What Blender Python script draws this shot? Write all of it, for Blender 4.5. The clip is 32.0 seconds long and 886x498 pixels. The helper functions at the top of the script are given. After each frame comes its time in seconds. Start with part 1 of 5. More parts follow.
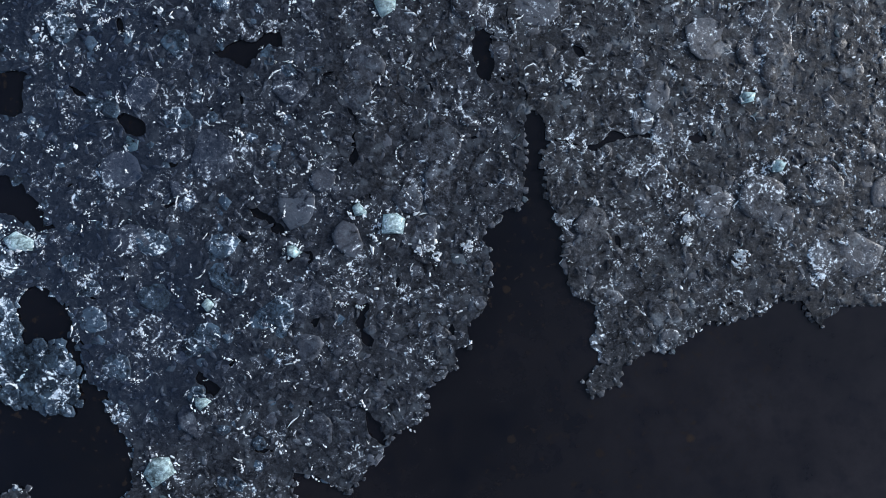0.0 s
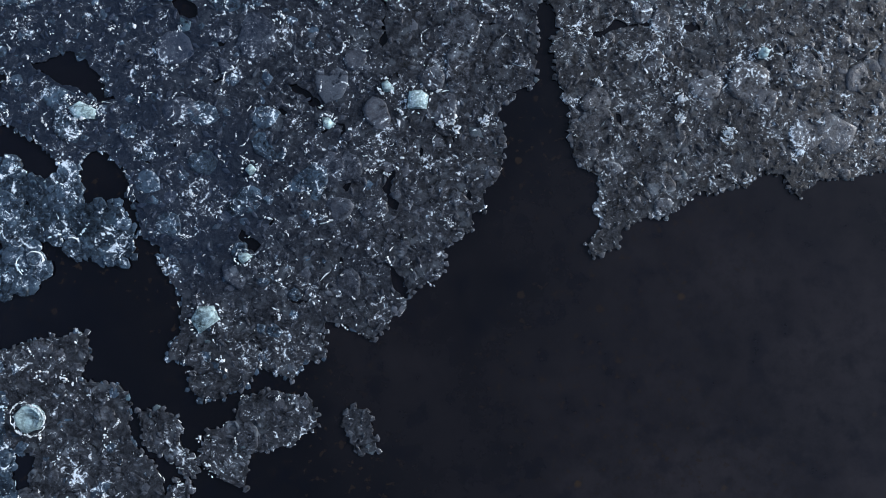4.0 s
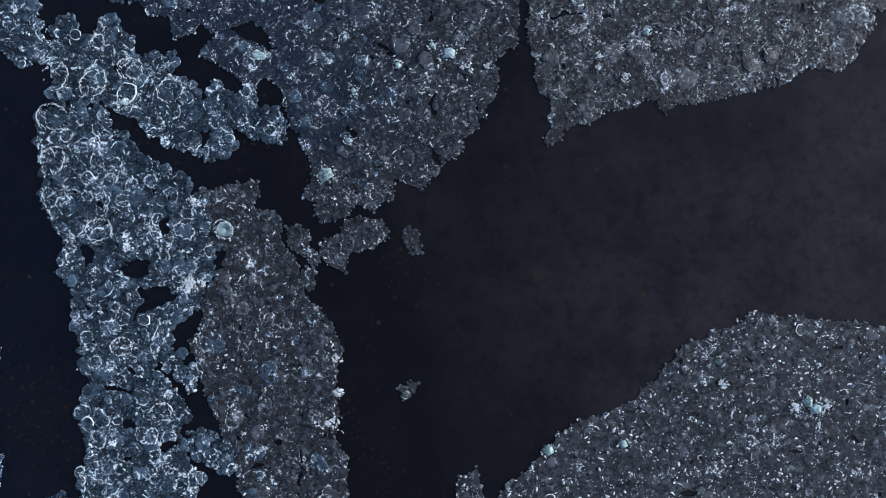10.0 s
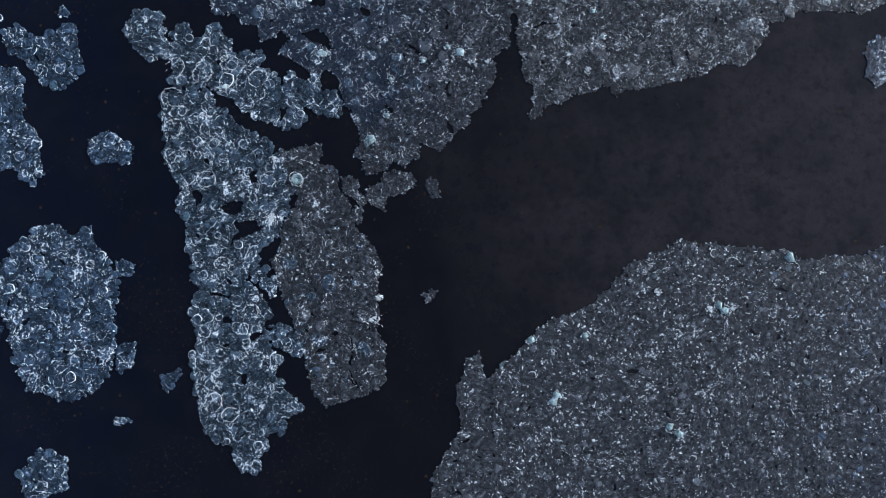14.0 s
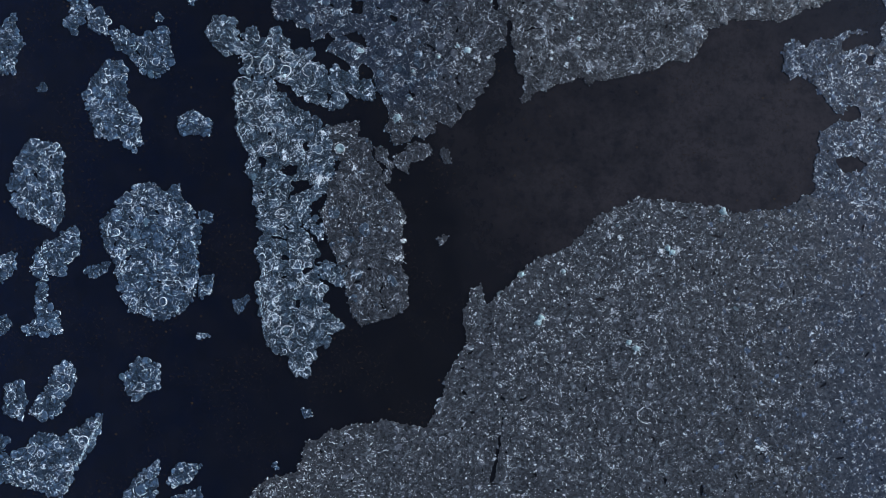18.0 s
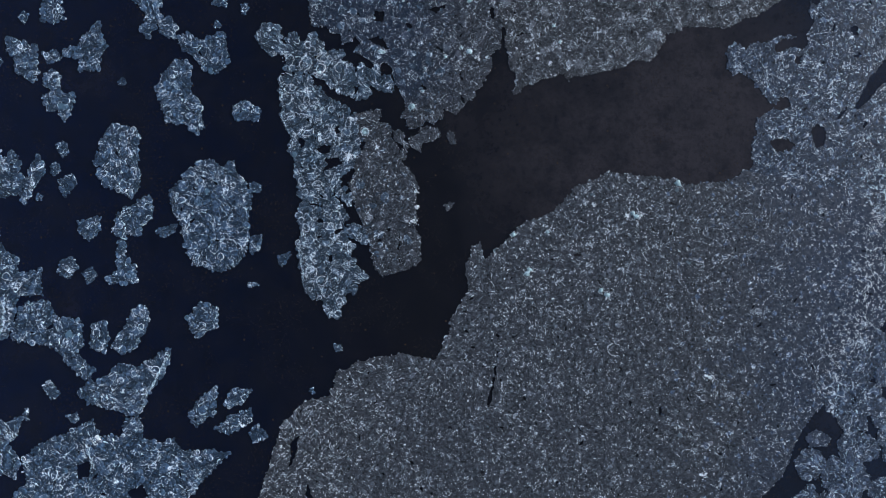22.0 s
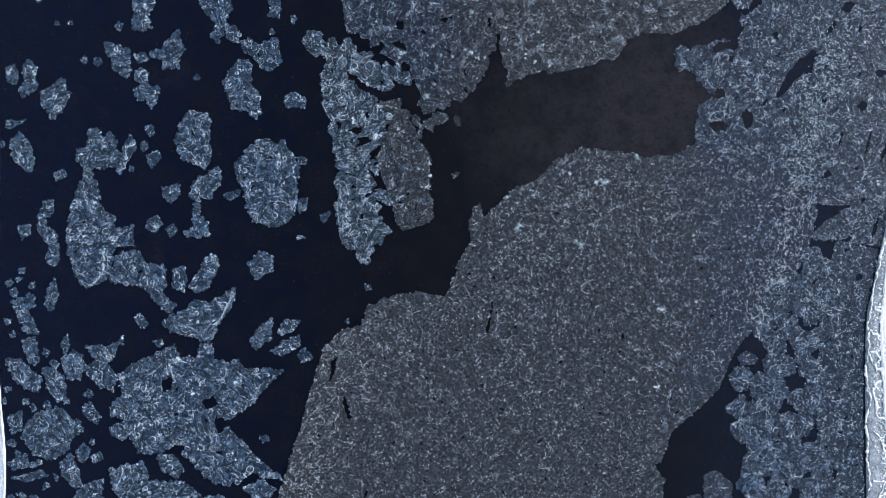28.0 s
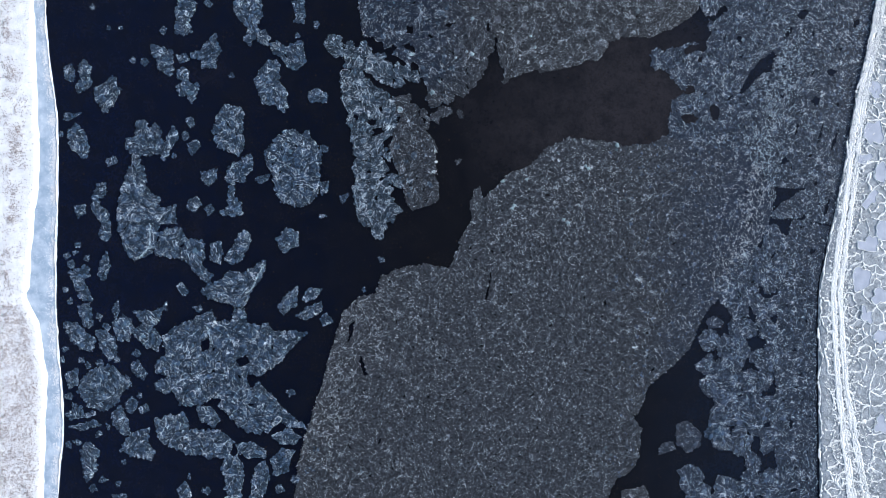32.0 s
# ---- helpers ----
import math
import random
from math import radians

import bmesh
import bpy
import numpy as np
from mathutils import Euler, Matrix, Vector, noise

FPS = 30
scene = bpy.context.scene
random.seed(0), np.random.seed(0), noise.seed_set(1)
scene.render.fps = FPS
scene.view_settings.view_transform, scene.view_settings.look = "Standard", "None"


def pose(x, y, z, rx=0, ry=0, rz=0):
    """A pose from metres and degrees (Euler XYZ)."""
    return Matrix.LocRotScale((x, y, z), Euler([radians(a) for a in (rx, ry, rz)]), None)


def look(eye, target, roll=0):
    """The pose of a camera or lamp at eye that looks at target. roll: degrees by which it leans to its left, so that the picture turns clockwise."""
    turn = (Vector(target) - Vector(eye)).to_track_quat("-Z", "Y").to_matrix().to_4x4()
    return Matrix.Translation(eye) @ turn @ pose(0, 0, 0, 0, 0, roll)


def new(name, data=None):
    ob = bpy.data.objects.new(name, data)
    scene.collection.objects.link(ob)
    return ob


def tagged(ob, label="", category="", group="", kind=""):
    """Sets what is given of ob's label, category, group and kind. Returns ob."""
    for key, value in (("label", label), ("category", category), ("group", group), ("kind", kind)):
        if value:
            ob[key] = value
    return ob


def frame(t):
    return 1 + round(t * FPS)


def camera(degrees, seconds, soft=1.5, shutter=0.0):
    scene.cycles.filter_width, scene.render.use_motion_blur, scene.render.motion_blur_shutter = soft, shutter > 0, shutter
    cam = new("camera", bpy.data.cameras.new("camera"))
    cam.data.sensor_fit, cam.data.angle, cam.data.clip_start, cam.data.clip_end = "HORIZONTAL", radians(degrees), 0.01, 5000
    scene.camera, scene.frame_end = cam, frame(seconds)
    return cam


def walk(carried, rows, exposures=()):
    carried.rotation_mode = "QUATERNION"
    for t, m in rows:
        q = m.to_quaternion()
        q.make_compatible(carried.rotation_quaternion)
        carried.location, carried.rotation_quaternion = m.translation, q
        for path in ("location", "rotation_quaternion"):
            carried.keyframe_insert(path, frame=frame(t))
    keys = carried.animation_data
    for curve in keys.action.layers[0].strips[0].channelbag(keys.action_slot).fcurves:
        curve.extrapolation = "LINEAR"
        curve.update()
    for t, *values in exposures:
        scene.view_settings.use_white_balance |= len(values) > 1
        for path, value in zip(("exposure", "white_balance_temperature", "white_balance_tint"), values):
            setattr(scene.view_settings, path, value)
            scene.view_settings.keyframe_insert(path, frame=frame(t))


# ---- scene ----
cam = camera(70, 32.0, soft=1.0)
PATH = [
    (0.0, pose(7.05, 36.10, 19.61, 0, 0, -2.65)),
    (1.0, pose(6.87, 34.99, 19.48, 0, 0, -2.41)),
    (2.0, pose(6.67, 33.89, 19.79, 0, 0, -2.17)),
    (3.0, pose(6.46, 32.83, 20.73, 0, 0, -1.95)),
    (6.0, pose(5.83, 29.63, 25.23, 0, 0, -1.41)),
    (7.0, pose(5.58, 28.50, 27.80, 0, 0, -1.18)),
    (8.0, pose(5.34, 27.40, 30.81, 0, 0, -0.93)),
    (9.0, pose(5.22, 26.31, 34.28, 0, 0, -0.67)),
    (10.0, pose(5.08, 25.11, 38.35, 0, 0, -0.41)),
    (11.0, pose(4.81, 23.97, 42.18, 0, 0, -0.23)),
    (12.0, pose(4.54, 22.86, 45.77, 0, 0, -0.16)),
    (13.0, pose(4.30, 21.68, 49.42, 0, 0, -0.18)),
    (14.0, pose(4.05, 20.51, 52.93, 0, 0, -0.25)),
    (17.0, pose(3.24, 16.96, 63.92, 0, 0, -0.17)),
    (19.0, pose(2.70, 14.28, 72.06, 0, 0, 0.23)),
    (21.0, pose(2.36, 12.05, 79.58, 0, 0, 0.09)),
    (23.0, pose(1.89, 9.87, 86.89, 0, 0, 0.10)),
    (25.0, pose(1.40, 7.64, 94.16, 0, 0, 0.17)),
    (28.0, pose(0.85, 4.31, 105.29, 0, 0, -0.03)),
    (30.0, pose(0.47, 2.14, 112.54, 0, 0, 0.00)),
    (32.0, pose(0.00, 0.00, 120.00, 0, 0, -0.00)),
]
walk(cam, PATH, exposures=[(0, 1.5, 6150, 10), (10, 1.47, 6150, 10), (18, 1.55, 6150, 10), (24, 1.65, 6150, 10), (28, 1.73, 6150, 10), (32, 1.63, 6150, 10)])

SUN_UP, SUN_TURN, SUN_STRENGTH, SUN_ANGLE, SKY_STRENGTH = 24.0, 75.0, 1.5, 22.0, 0.064

from mathutils.geometry import delaunay_2d_cdt

# ---------------------------------------------------------------- world and light
world = bpy.data.worlds.new("overcast_winter_sky")
scene.world = world
world.use_nodes = True
wn = world.node_tree
sky = wn.nodes.new("ShaderNodeTexSky")
sky.sky_type, sky.sun_disc = "NISHITA", False
sky.sun_elevation, sky.sun_rotation = radians(SUN_UP), radians(SUN_TURN)
sky.air_density, sky.dust_density, sky.ozone_density = 1.0, 1.0, 1.5
cloud = wn.nodes.new("ShaderNodeHueSaturation")
cloud.inputs["Saturation"].default_value = 0.8
wn.links.new(sky.outputs[0], cloud.inputs["Color"])
wn.links.new(cloud.outputs[0], wn.nodes["Background"].inputs[0])
wn.nodes["Background"].inputs[1].default_value = SKY_STRENGTH
sun = new("sun", bpy.data.lights.new("sun", "SUN"))
sun.data.energy, sun.data.angle, sun.data.color = SUN_STRENGTH, radians(SUN_ANGLE), (1.0, 0.98, 0.96)
sun_way = Vector((math.sin(radians(SUN_TURN)) * math.cos(radians(SUN_UP)), math.cos(radians(SUN_TURN)) * math.cos(radians(SUN_UP)), math.sin(radians(SUN_UP))))
sun.matrix_world = look(sun_way * 300, (0, 0, 0))


# ---------------------------------------------------------------- materials
class Nodes:
    """A small wrapper for writing node materials."""

    def __init__(self, name):
        self.mat = bpy.data.materials.new(name)
        self.mat.use_nodes = True
        self.tree = self.mat.node_tree
        self.bsdf = self.tree.nodes["Principled BSDF"]
        self.place = self.add("ShaderNodeNewGeometry").outputs["Position"]

    def add(self, kind):
        return self.tree.nodes.new(kind)

    def link(self, a, b):
        self.tree.links.new(a, b)

    def noise(self, scale, detail=4.0, rough=0.6, twist=0.0):
        n = self.add("ShaderNodeTexNoise")
        n.inputs["Scale"].default_value, n.inputs["Detail"].default_value = scale, detail
        n.inputs["Roughness"].default_value, n.inputs["Distortion"].default_value = rough, twist
        self.link(self.place, n.inputs["Vector"])
        return n.outputs["Fac"]

    def cells(self, scale, feature="F1", out="Distance"):
        n = self.add("ShaderNodeTexVoronoi")
        n.feature = feature
        n.inputs["Scale"].default_value = scale
        self.link(self.place, n.inputs["Vector"])
        return n.outputs[out]

    def ramp(self, fac, *stops):
        n = self.add("ShaderNodeValToRGB")
        e = n.color_ramp.elements
        e[0].position, e[1].position = stops[0][0], stops[-1][0]
        e[0].color, e[1].color = (*stops[0][1], 1), (*stops[-1][1], 1)
        for at, colour in stops[1:-1]:
            e.new(at).color = (*colour, 1)
        self.link(fac, n.inputs[0])
        return n.outputs[0]

    def level(self, fac, low, high):
        n = self.add("ShaderNodeMapRange")
        n.inputs[1].default_value, n.inputs[2].default_value = low, high
        self.link(fac, n.inputs[0])
        return n.outputs[0]

    def mix(self, fac, a, b):
        n = self.add("ShaderNodeMix")
        n.data_type = "RGBA"
        for slot, value in ((0, fac), (6, a), (7, b)):
            if isinstance(value, (int, float)):
                n.inputs[slot].default_value = value
            elif isinstance(value, tuple):
                n.inputs[slot].default_value = (*value, 1)
            else:
                self.link(value, n.inputs[slot])
        return n.outputs[2]

    def maths(self, op, a, b):
        n = self.add("ShaderNodeMath")
        n.operation = op
        for slot, value in ((0, a), (1, b)):
            if isinstance(value, (int, float)):
                n.inputs[slot].default_value = value
            else:
                self.link(value, n.inputs[slot])
        return n.outputs[0]

    def done(self, colour, rough, bump=None, strength=0.4, distance=0.05, ior=1.31):
        for slot, value in (("Base Color", colour), ("Roughness", rough)):
            if isinstance(value, (int, float)):
                self.bsdf.inputs[slot].default_value = value
            elif isinstance(value, tuple):
                self.bsdf.inputs[slot].default_value = (*value, 1)
            else:
                self.link(value, self.bsdf.inputs[slot])
        self.bsdf.inputs["IOR"].default_value = ior
        if bump is not None:
            b = self.add("ShaderNodeBump")
            b.inputs["Strength"].default_value, b.inputs["Distance"].default_value = strength, distance
            self.link(bump, b.inputs["Height"])
            self.link(b.outputs[0], self.bsdf.inputs["Normal"])
        return self.mat


def ice_material(name, dark, light, pale, white, fine=1.0, crust=0.0, rings=0.1, single=False, drift=None):
    """Wet, half-clear lumpy ice: clearer and cloudier cells, dark wet pits, and broken white frost and painted glints
    along the rims of the cells.
    fine: how fine this white is; crust: how much of it there is; rings: how much of it lies on round rims; single:
    lumps that each have a clearness of their own; drift: where, from west to east or back, the ice turns bluer and
    clearer, and how unevenly."""
    n = Nodes(name)
    warp = n.add("ShaderNodeTexNoise")
    warp.inputs["Scale"].default_value, warp.inputs["Detail"].default_value = 1.6, 3.0
    n.link(n.place, warp.inputs["Vector"])
    push = n.add("ShaderNodeVectorMath")
    push.operation = "MULTIPLY_ADD"
    n.link(warp.outputs["Color"], push.inputs[0])
    push.inputs[1].default_value = (0.45, 0.45, 0.0)
    n.link(n.place, push.inputs[2])
    plain, n.place = n.place, push.outputs[0]
    rim_wide = n.level(n.maths("ABSOLUTE", n.maths("SUBTRACT", n.cells(0.95), 0.40), 0.0), 0.07, 0.0)
    rim_small = n.level(n.maths("ABSOLUTE", n.maths("SUBTRACT", n.cells(2.1), 0.38), 0.0), 0.09, 0.0)
    edges = n.cells(0.95, "DISTANCE_TO_EDGE")
    clear = n.add("ShaderNodeSeparateColor")
    n.link(n.cells(0.95, "F1", "Color"), clear.inputs[0])
    n.place = plain
    base = n.mix(n.level(n.noise(0.8, 5, 0.65), 0.34, 0.66), dark, light)
    base = n.mix(n.maths("MULTIPLY", n.level(clear.outputs[0], 0.25, 1.0), 0.45), base, light)
    if single:
        info = n.add("ShaderNodeObjectInfo").outputs["Random"]
        isle = n.add("ShaderNodeNewGeometry").outputs["Random Per Island"]
        pick = n.maths("FRACT", n.maths("ADD", n.maths("MULTIPLY", info, 7.31), isle), 0.0)
        base = n.mix(0.6, base, n.ramp(pick, (0.0, tuple(c * 0.55 for c in dark)), (0.45, dark), (0.72, light), (0.9, tuple(c * 2.1 for c in light)), (0.975, tuple(c * 2.9 for c in light)), (0.995, pale)))
    base = n.mix(n.level(n.noise(7.0 * fine, 5, 0.8), 0.46, 0.66), base, tuple(min(1, c * 2.2) for c in light))
    base = n.mix(n.level(n.noise(3.0 if fine > 0.9 else 2.2, 5, 0.75), 0.47, 0.33), base, tuple(c * 0.25 for c in dark))
    blotch = n.maths("MULTIPLY", n.level(n.noise(2.1, 3, 0.6), 0.54, 0.66), n.level(n.noise(0.5, 3, 0.6), 0.30, 0.52))
    base = n.mix(n.maths("MULTIPLY", blotch, 0.8), base, (min(1, light[0] * 3.3), min(1, light[1] * 3.5), min(1, light[2] * 3.4)))
    seam = n.maths("MULTIPLY", n.level(edges, 0.045, 0.0), n.level(n.noise(1.1, 3, 0.6), 0.45, 0.58))
    base = n.mix(seam, base, tuple(c * 0.2 for c in dark))
    if drift:
        east = n.add("ShaderNodeSeparateXYZ")
        n.link(n.place, east.inputs[0])
        wander = n.maths("MULTIPLY", n.maths("SUBTRACT", n.noise(drift[2], 3, 0.6), 0.5), drift[3])
        blue = n.maths("MULTIPLY", n.level(n.maths("ADD", east.outputs[0], wander), drift[0], drift[1]), n.level(east.outputs[1], drift[4], drift[4] + 3.0))
        base = n.mix(n.maths("MULTIPLY", blue, 0.7), base, tuple(light[1] * c for c in (0.45, 0.78, 1.5)))
    # frost and painted glints: rims, patches and grain added up and cut off sharply
    grain = n.noise(16.0 * fine, 4, 0.8, 0.5)
    strokes = n.noise(4.2 * fine, 4, 0.7, 1.3)
    patches = n.noise(0.55, 4, 0.62)
    total = n.maths("ADD", n.maths("MULTIPLY", grain, 0.68), n.maths("MULTIPLY", strokes, 0.87))
    total = n.maths("ADD", total, n.maths("MULTIPLY", patches, 0.55))
    total = n.maths("ADD", total, n.maths("MULTIPLY", rim_wide, rings))
    total = n.maths("ADD", total, n.maths("MULTIPLY", rim_small, rings * 0.7))
    halo = n.maths("MULTIPLY", n.level(total, 1.06 - crust, 1.28 - crust), 0.5 if fine > 0.9 else 0.2)
    base = n.mix(halo, base, tuple(min(1, c * 4.0) for c in light))
    crust -= 0.0 if fine > 0.9 else 0.02
    colour = n.mix(n.level(total, 1.225 - crust, 1.225 + 0.085 * fine - crust), base, white)
    n.bsdf.inputs["Specular IOR Level"].default_value = 0.3
    rough = n.maths("ADD", n.maths("MULTIPLY", n.level(n.noise(3.1, 4, 0.7), 0.40, 0.62), 0.5), 0.12)
    return n.done(colour, rough, n.noise(6.0 * fine, 5, 0.62), 0.36, 0.06)


# White base colour that also paints the sky's glints on wet facets
def frost_glint_material(name="white_frost_glint", low=(0.42, 0.49, 0.53), high=(0.86, 0.89, 0.91)):
    n = Nodes(name)
    colour = n.mix(n.level(n.noise(6.0, 4, 0.7), 0.36, 0.62), low, high)
    return n.done(colour, 0.45, n.noise(25.0), 0.5, 0.02)


def water_material():
    n = Nodes("dark_river_water")
    far = n.add("ShaderNodeVectorMath")
    far.operation = "DISTANCE"
    n.link(n.place, far.inputs[0])
    far.inputs[1].default_value = (31.0, 24.0, 0.0)
    # Silt together with a painted grey-brown sky reflection, strongest round this point
    silt_and_sky = n.maths("ADD", n.level(far.outputs["Value"], 34.0, 8.0), n.maths("MULTIPLY", n.maths("SUBTRACT", n.noise(0.05, 4, 0.6), 0.5), 1.8))
    west = n.add("ShaderNodeSeparateXYZ")
    n.link(n.place, west.inputs[0])
    # Navy to west and east: blue sky reflection painted into the base colour
    blue = n.mix(n.level(west.outputs[0], -22.0, -62.0), (0.0010, 0.0022, 0.0085), (0.0018, 0.0042, 0.0165))
    wander = n.maths("MULTIPLY", n.maths("SUBTRACT", n.noise(0.06, 3, 0.6), 0.5), 16.0)
    deep = n.mix(n.level(n.maths("ADD", west.outputs[0], wander), -24.0, -2.0), blue, (0.0030, 0.0028, 0.0040))
    deep = n.mix(n.level(n.maths("ADD", west.outputs[0], wander), 34.0, 56.0), deep, (0.0036, 0.0070, 0.0165))
    murk = n.mix(n.level(silt_and_sky, 0.2, 0.95), deep, (0.0232, 0.0201, 0.0224))
    murk = n.mix(n.maths("MULTIPLY", n.level(n.noise(0.22, 5, 0.65), 0.40, 0.75), 0.5), murk, (0.0085, 0.0082, 0.0100))
    murk = n.mix(n.maths("MULTIPLY", n.level(n.noise(0.3, 5, 0.7), 0.46, 0.66), 0.4), murk, (0.0012, 0.0014, 0.0030))
    murk = n.mix(n.maths("MULTIPLY", n.level(n.noise(1.7, 4, 0.7), 0.45, 0.7), 0.35), murk, (0.0020, 0.0020, 0.0034))
    murk = n.mix(n.maths("MULTIPLY", n.level(n.noise(0.9, 3, 0.6), 0.52, 0.66), 0.35), murk, (0.0010, 0.0016, 0.0048))
    spot = n.maths("MULTIPLY", n.level(n.noise(3.4, 3, 0.6), 0.58, 0.68), n.level(n.noise(0.12, 2), 0.42, 0.58))
    murk = n.mix(spot, murk, (0.0150, 0.0105, 0.0080))
    # sunken brown leaves
    pick = n.add("ShaderNodeSeparateColor")
    n.link(n.cells(0.75, "F1", "Color"), pick.inputs[0])
    leaf = n.maths("MULTIPLY", n.level(n.maths("ADD", n.cells(0.75), n.maths("MULTIPLY", n.noise(5.0, 2, 0.5), 0.10)), 0.17, 0.11), n.level(pick.outputs[0], 0.45, 0.9))
    colour = n.mix(leaf, murk, (0.026, 0.017, 0.010))
    n.bsdf.inputs["Specular IOR Level"].default_value = 0.5
    return n.done(colour, 0.07, n.noise(0.8, 3, 0.5), 0.05, 0.02, ior=1.33)


def snow_material(name="snow", tint=(0.91, 0.90, 0.87), shade=(0.78, 0.78, 0.79), scale=0.8):
    n = Nodes(name)
    colour = n.mix(n.level(n.noise(scale, 5, 0.65), 0.35, 0.7), shade, tint)
    return n.done(colour, 0.7, n.noise(3.0, 6, 0.7), 0.6, 0.12)


def shelf_material():
    n = Nodes("grey_blue_shore_ice")
    colour = n.mix(n.level(n.noise(0.35, 5, 0.6), 0.40, 0.68), (0.34, 0.43, 0.53), (0.60, 0.67, 0.74))
    colour = n.mix(n.level(n.noise(2.4, 5, 0.75, 1.0), 0.55, 0.72), colour, (0.78, 0.80, 0.84))
    return n.done(colour, 0.35, n.noise(5.0), 0.4, 0.04)


def marsh_material():
    n = Nodes("frozen_marsh_snow")
    colour = n.mix(n.level(n.noise(1.1, 6, 0.72, 0.6), 0.30, 0.60), (0.11, 0.13, 0.14), (0.42, 0.45, 0.48))
    return n.done(colour, 0.6, n.noise(2.0, 6, 0.7), 0.8, 0.15)


def pond_material():
    n = Nodes("pond_ice")
    colour = n.mix(n.level(n.noise(0.7, 4, 0.6), 0.35, 0.7), (0.38, 0.41, 0.48), (0.50, 0.53, 0.60))
    return n.done(colour, 0.35, n.noise(6.0), 0.2, 0.02)


def grass_material():
    n = Nodes("dry_grass")
    pick = n.add("ShaderNodeNewGeometry").outputs["Random Per Island"]
    return n.done(n.ramp(pick, (0.0, (0.19, 0.145, 0.13)), (0.6, (0.35, 0.28, 0.26)), (1.0, (0.56, 0.48, 0.45))), 0.8)


WHITE = (0.74, 0.82, 0.88)
TINT = {"grey": ((0.0136, 0.0150, 0.0186), (0.0340, 0.0380, 0.0462), (0.08, 0.13, 0.145), 0.0, 0.10),
        "ash": ((0.0148, 0.0162, 0.0190), (0.0390, 0.0425, 0.0490), (0.08, 0.13, 0.145), 0.03, 0.08),
        "blue": ((0.0080, 0.0112, 0.0160), (0.0235, 0.0340, 0.0468), (0.09, 0.16, 0.20), 0.035, 0.15),
        "pale": ((0.0112, 0.0148, 0.0218), (0.0300, 0.0388, 0.0540), (0.09, 0.14, 0.18), 0.04, 0.10)}
BLUER = {("grey", "far"): (38.0, 56.0, 0.09, 22.0, -200.0), ("grey", "near"): (5.5, -4.0, 0.25, 12.0, 29.0)}
SLAB, LUMP = {}, {}
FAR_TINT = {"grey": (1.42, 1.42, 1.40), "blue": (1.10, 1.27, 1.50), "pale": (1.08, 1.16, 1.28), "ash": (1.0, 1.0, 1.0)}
for reach, fine in (("near", 1.0), ("far", 0.8)):
    for tone, (dark, light, pale, crust, rings) in TINT.items():
        if reach == "near" and tone == "blue":
            dark, light = (tuple(c * k for c, k in zip(shade, (1.0, 1.06, 1.12))) for shade in (dark, light))
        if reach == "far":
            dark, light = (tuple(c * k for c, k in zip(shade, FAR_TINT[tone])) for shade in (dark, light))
        # Slabs take the lumps' colours about halved: painted shade between the lumps
        SLAB[tone, reach] = ice_material(f"{tone}_{reach}_shaded_slush_ice", tuple(c * 0.5 for c in dark), tuple(c * 0.55 for c in light), pale, WHITE, fine, crust, rings, False, BLUER.get((tone, reach)))
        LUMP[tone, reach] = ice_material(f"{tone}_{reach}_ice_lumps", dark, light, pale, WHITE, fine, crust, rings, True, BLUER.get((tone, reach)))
FROST_GLINT = frost_glint_material()
RIME_GLINT = frost_glint_material("blue_white_rime_glint", (0.33, 0.48, 0.56), (0.75, 0.87, 0.93))
WATER = water_material()
SNOW = snow_material()
CRUST = snow_material("wind_packed_snow_crust", (0.93, 0.92, 0.86), (0.80, 0.80, 0.78))
SHELF = shelf_material()
MARSH = marsh_material()
POND = pond_material()
GRASS = grass_material()


# ---------------------------------------------------------------- mesh helpers
def mesh_of(name, verts, faces, materials, smooth=False, slots=None):
    me = bpy.data.meshes.new(name)
    me.from_pydata(verts, [], faces)
    for m in materials:
        me.materials.append(m)
    if slots is not None:
        me.polygons.foreach_set("material_index", slots)
    if smooth:
        me.polygons.foreach_set("use_smooth", [True] * len(me.polygons))
    me.update()
    return me


def quick_mesh(name, verts, groups, materials):
    """A mesh from arrays: groups are (faces as an array, material slot of each face)."""
    me = bpy.data.meshes.new(name)
    faces = [np.asarray(f) for f, _ in groups if len(f)]
    slots = np.concatenate([np.broadcast_to(s, len(f)) for f, s in groups if len(f)])
    sizes = np.concatenate([np.full(len(f), f.shape[1]) for f in faces])
    corners = np.concatenate([f.ravel() for f in faces])
    me.vertices.add(len(verts))
    me.vertices.foreach_set("co", np.asarray(verts, np.float32).ravel())
    me.loops.add(len(corners))
    me.loops.foreach_set("vertex_index", corners.astype(np.int32))
    me.polygons.add(len(sizes))
    me.polygons.foreach_set("loop_start", (np.cumsum(sizes) - sizes).astype(np.int32))
    for m in materials:
        me.materials.append(m)
    me.polygons.foreach_set("material_index", slots.astype(np.int32))
    me.polygons.foreach_set("use_smooth", np.ones(len(sizes), bool))
    me.update(calc_edges=True)
    return me


def child(name, data, parent, label="", kind=""):
    ob = new(name, data)
    ob.parent = parent
    return tagged(ob, label=label, kind=kind)


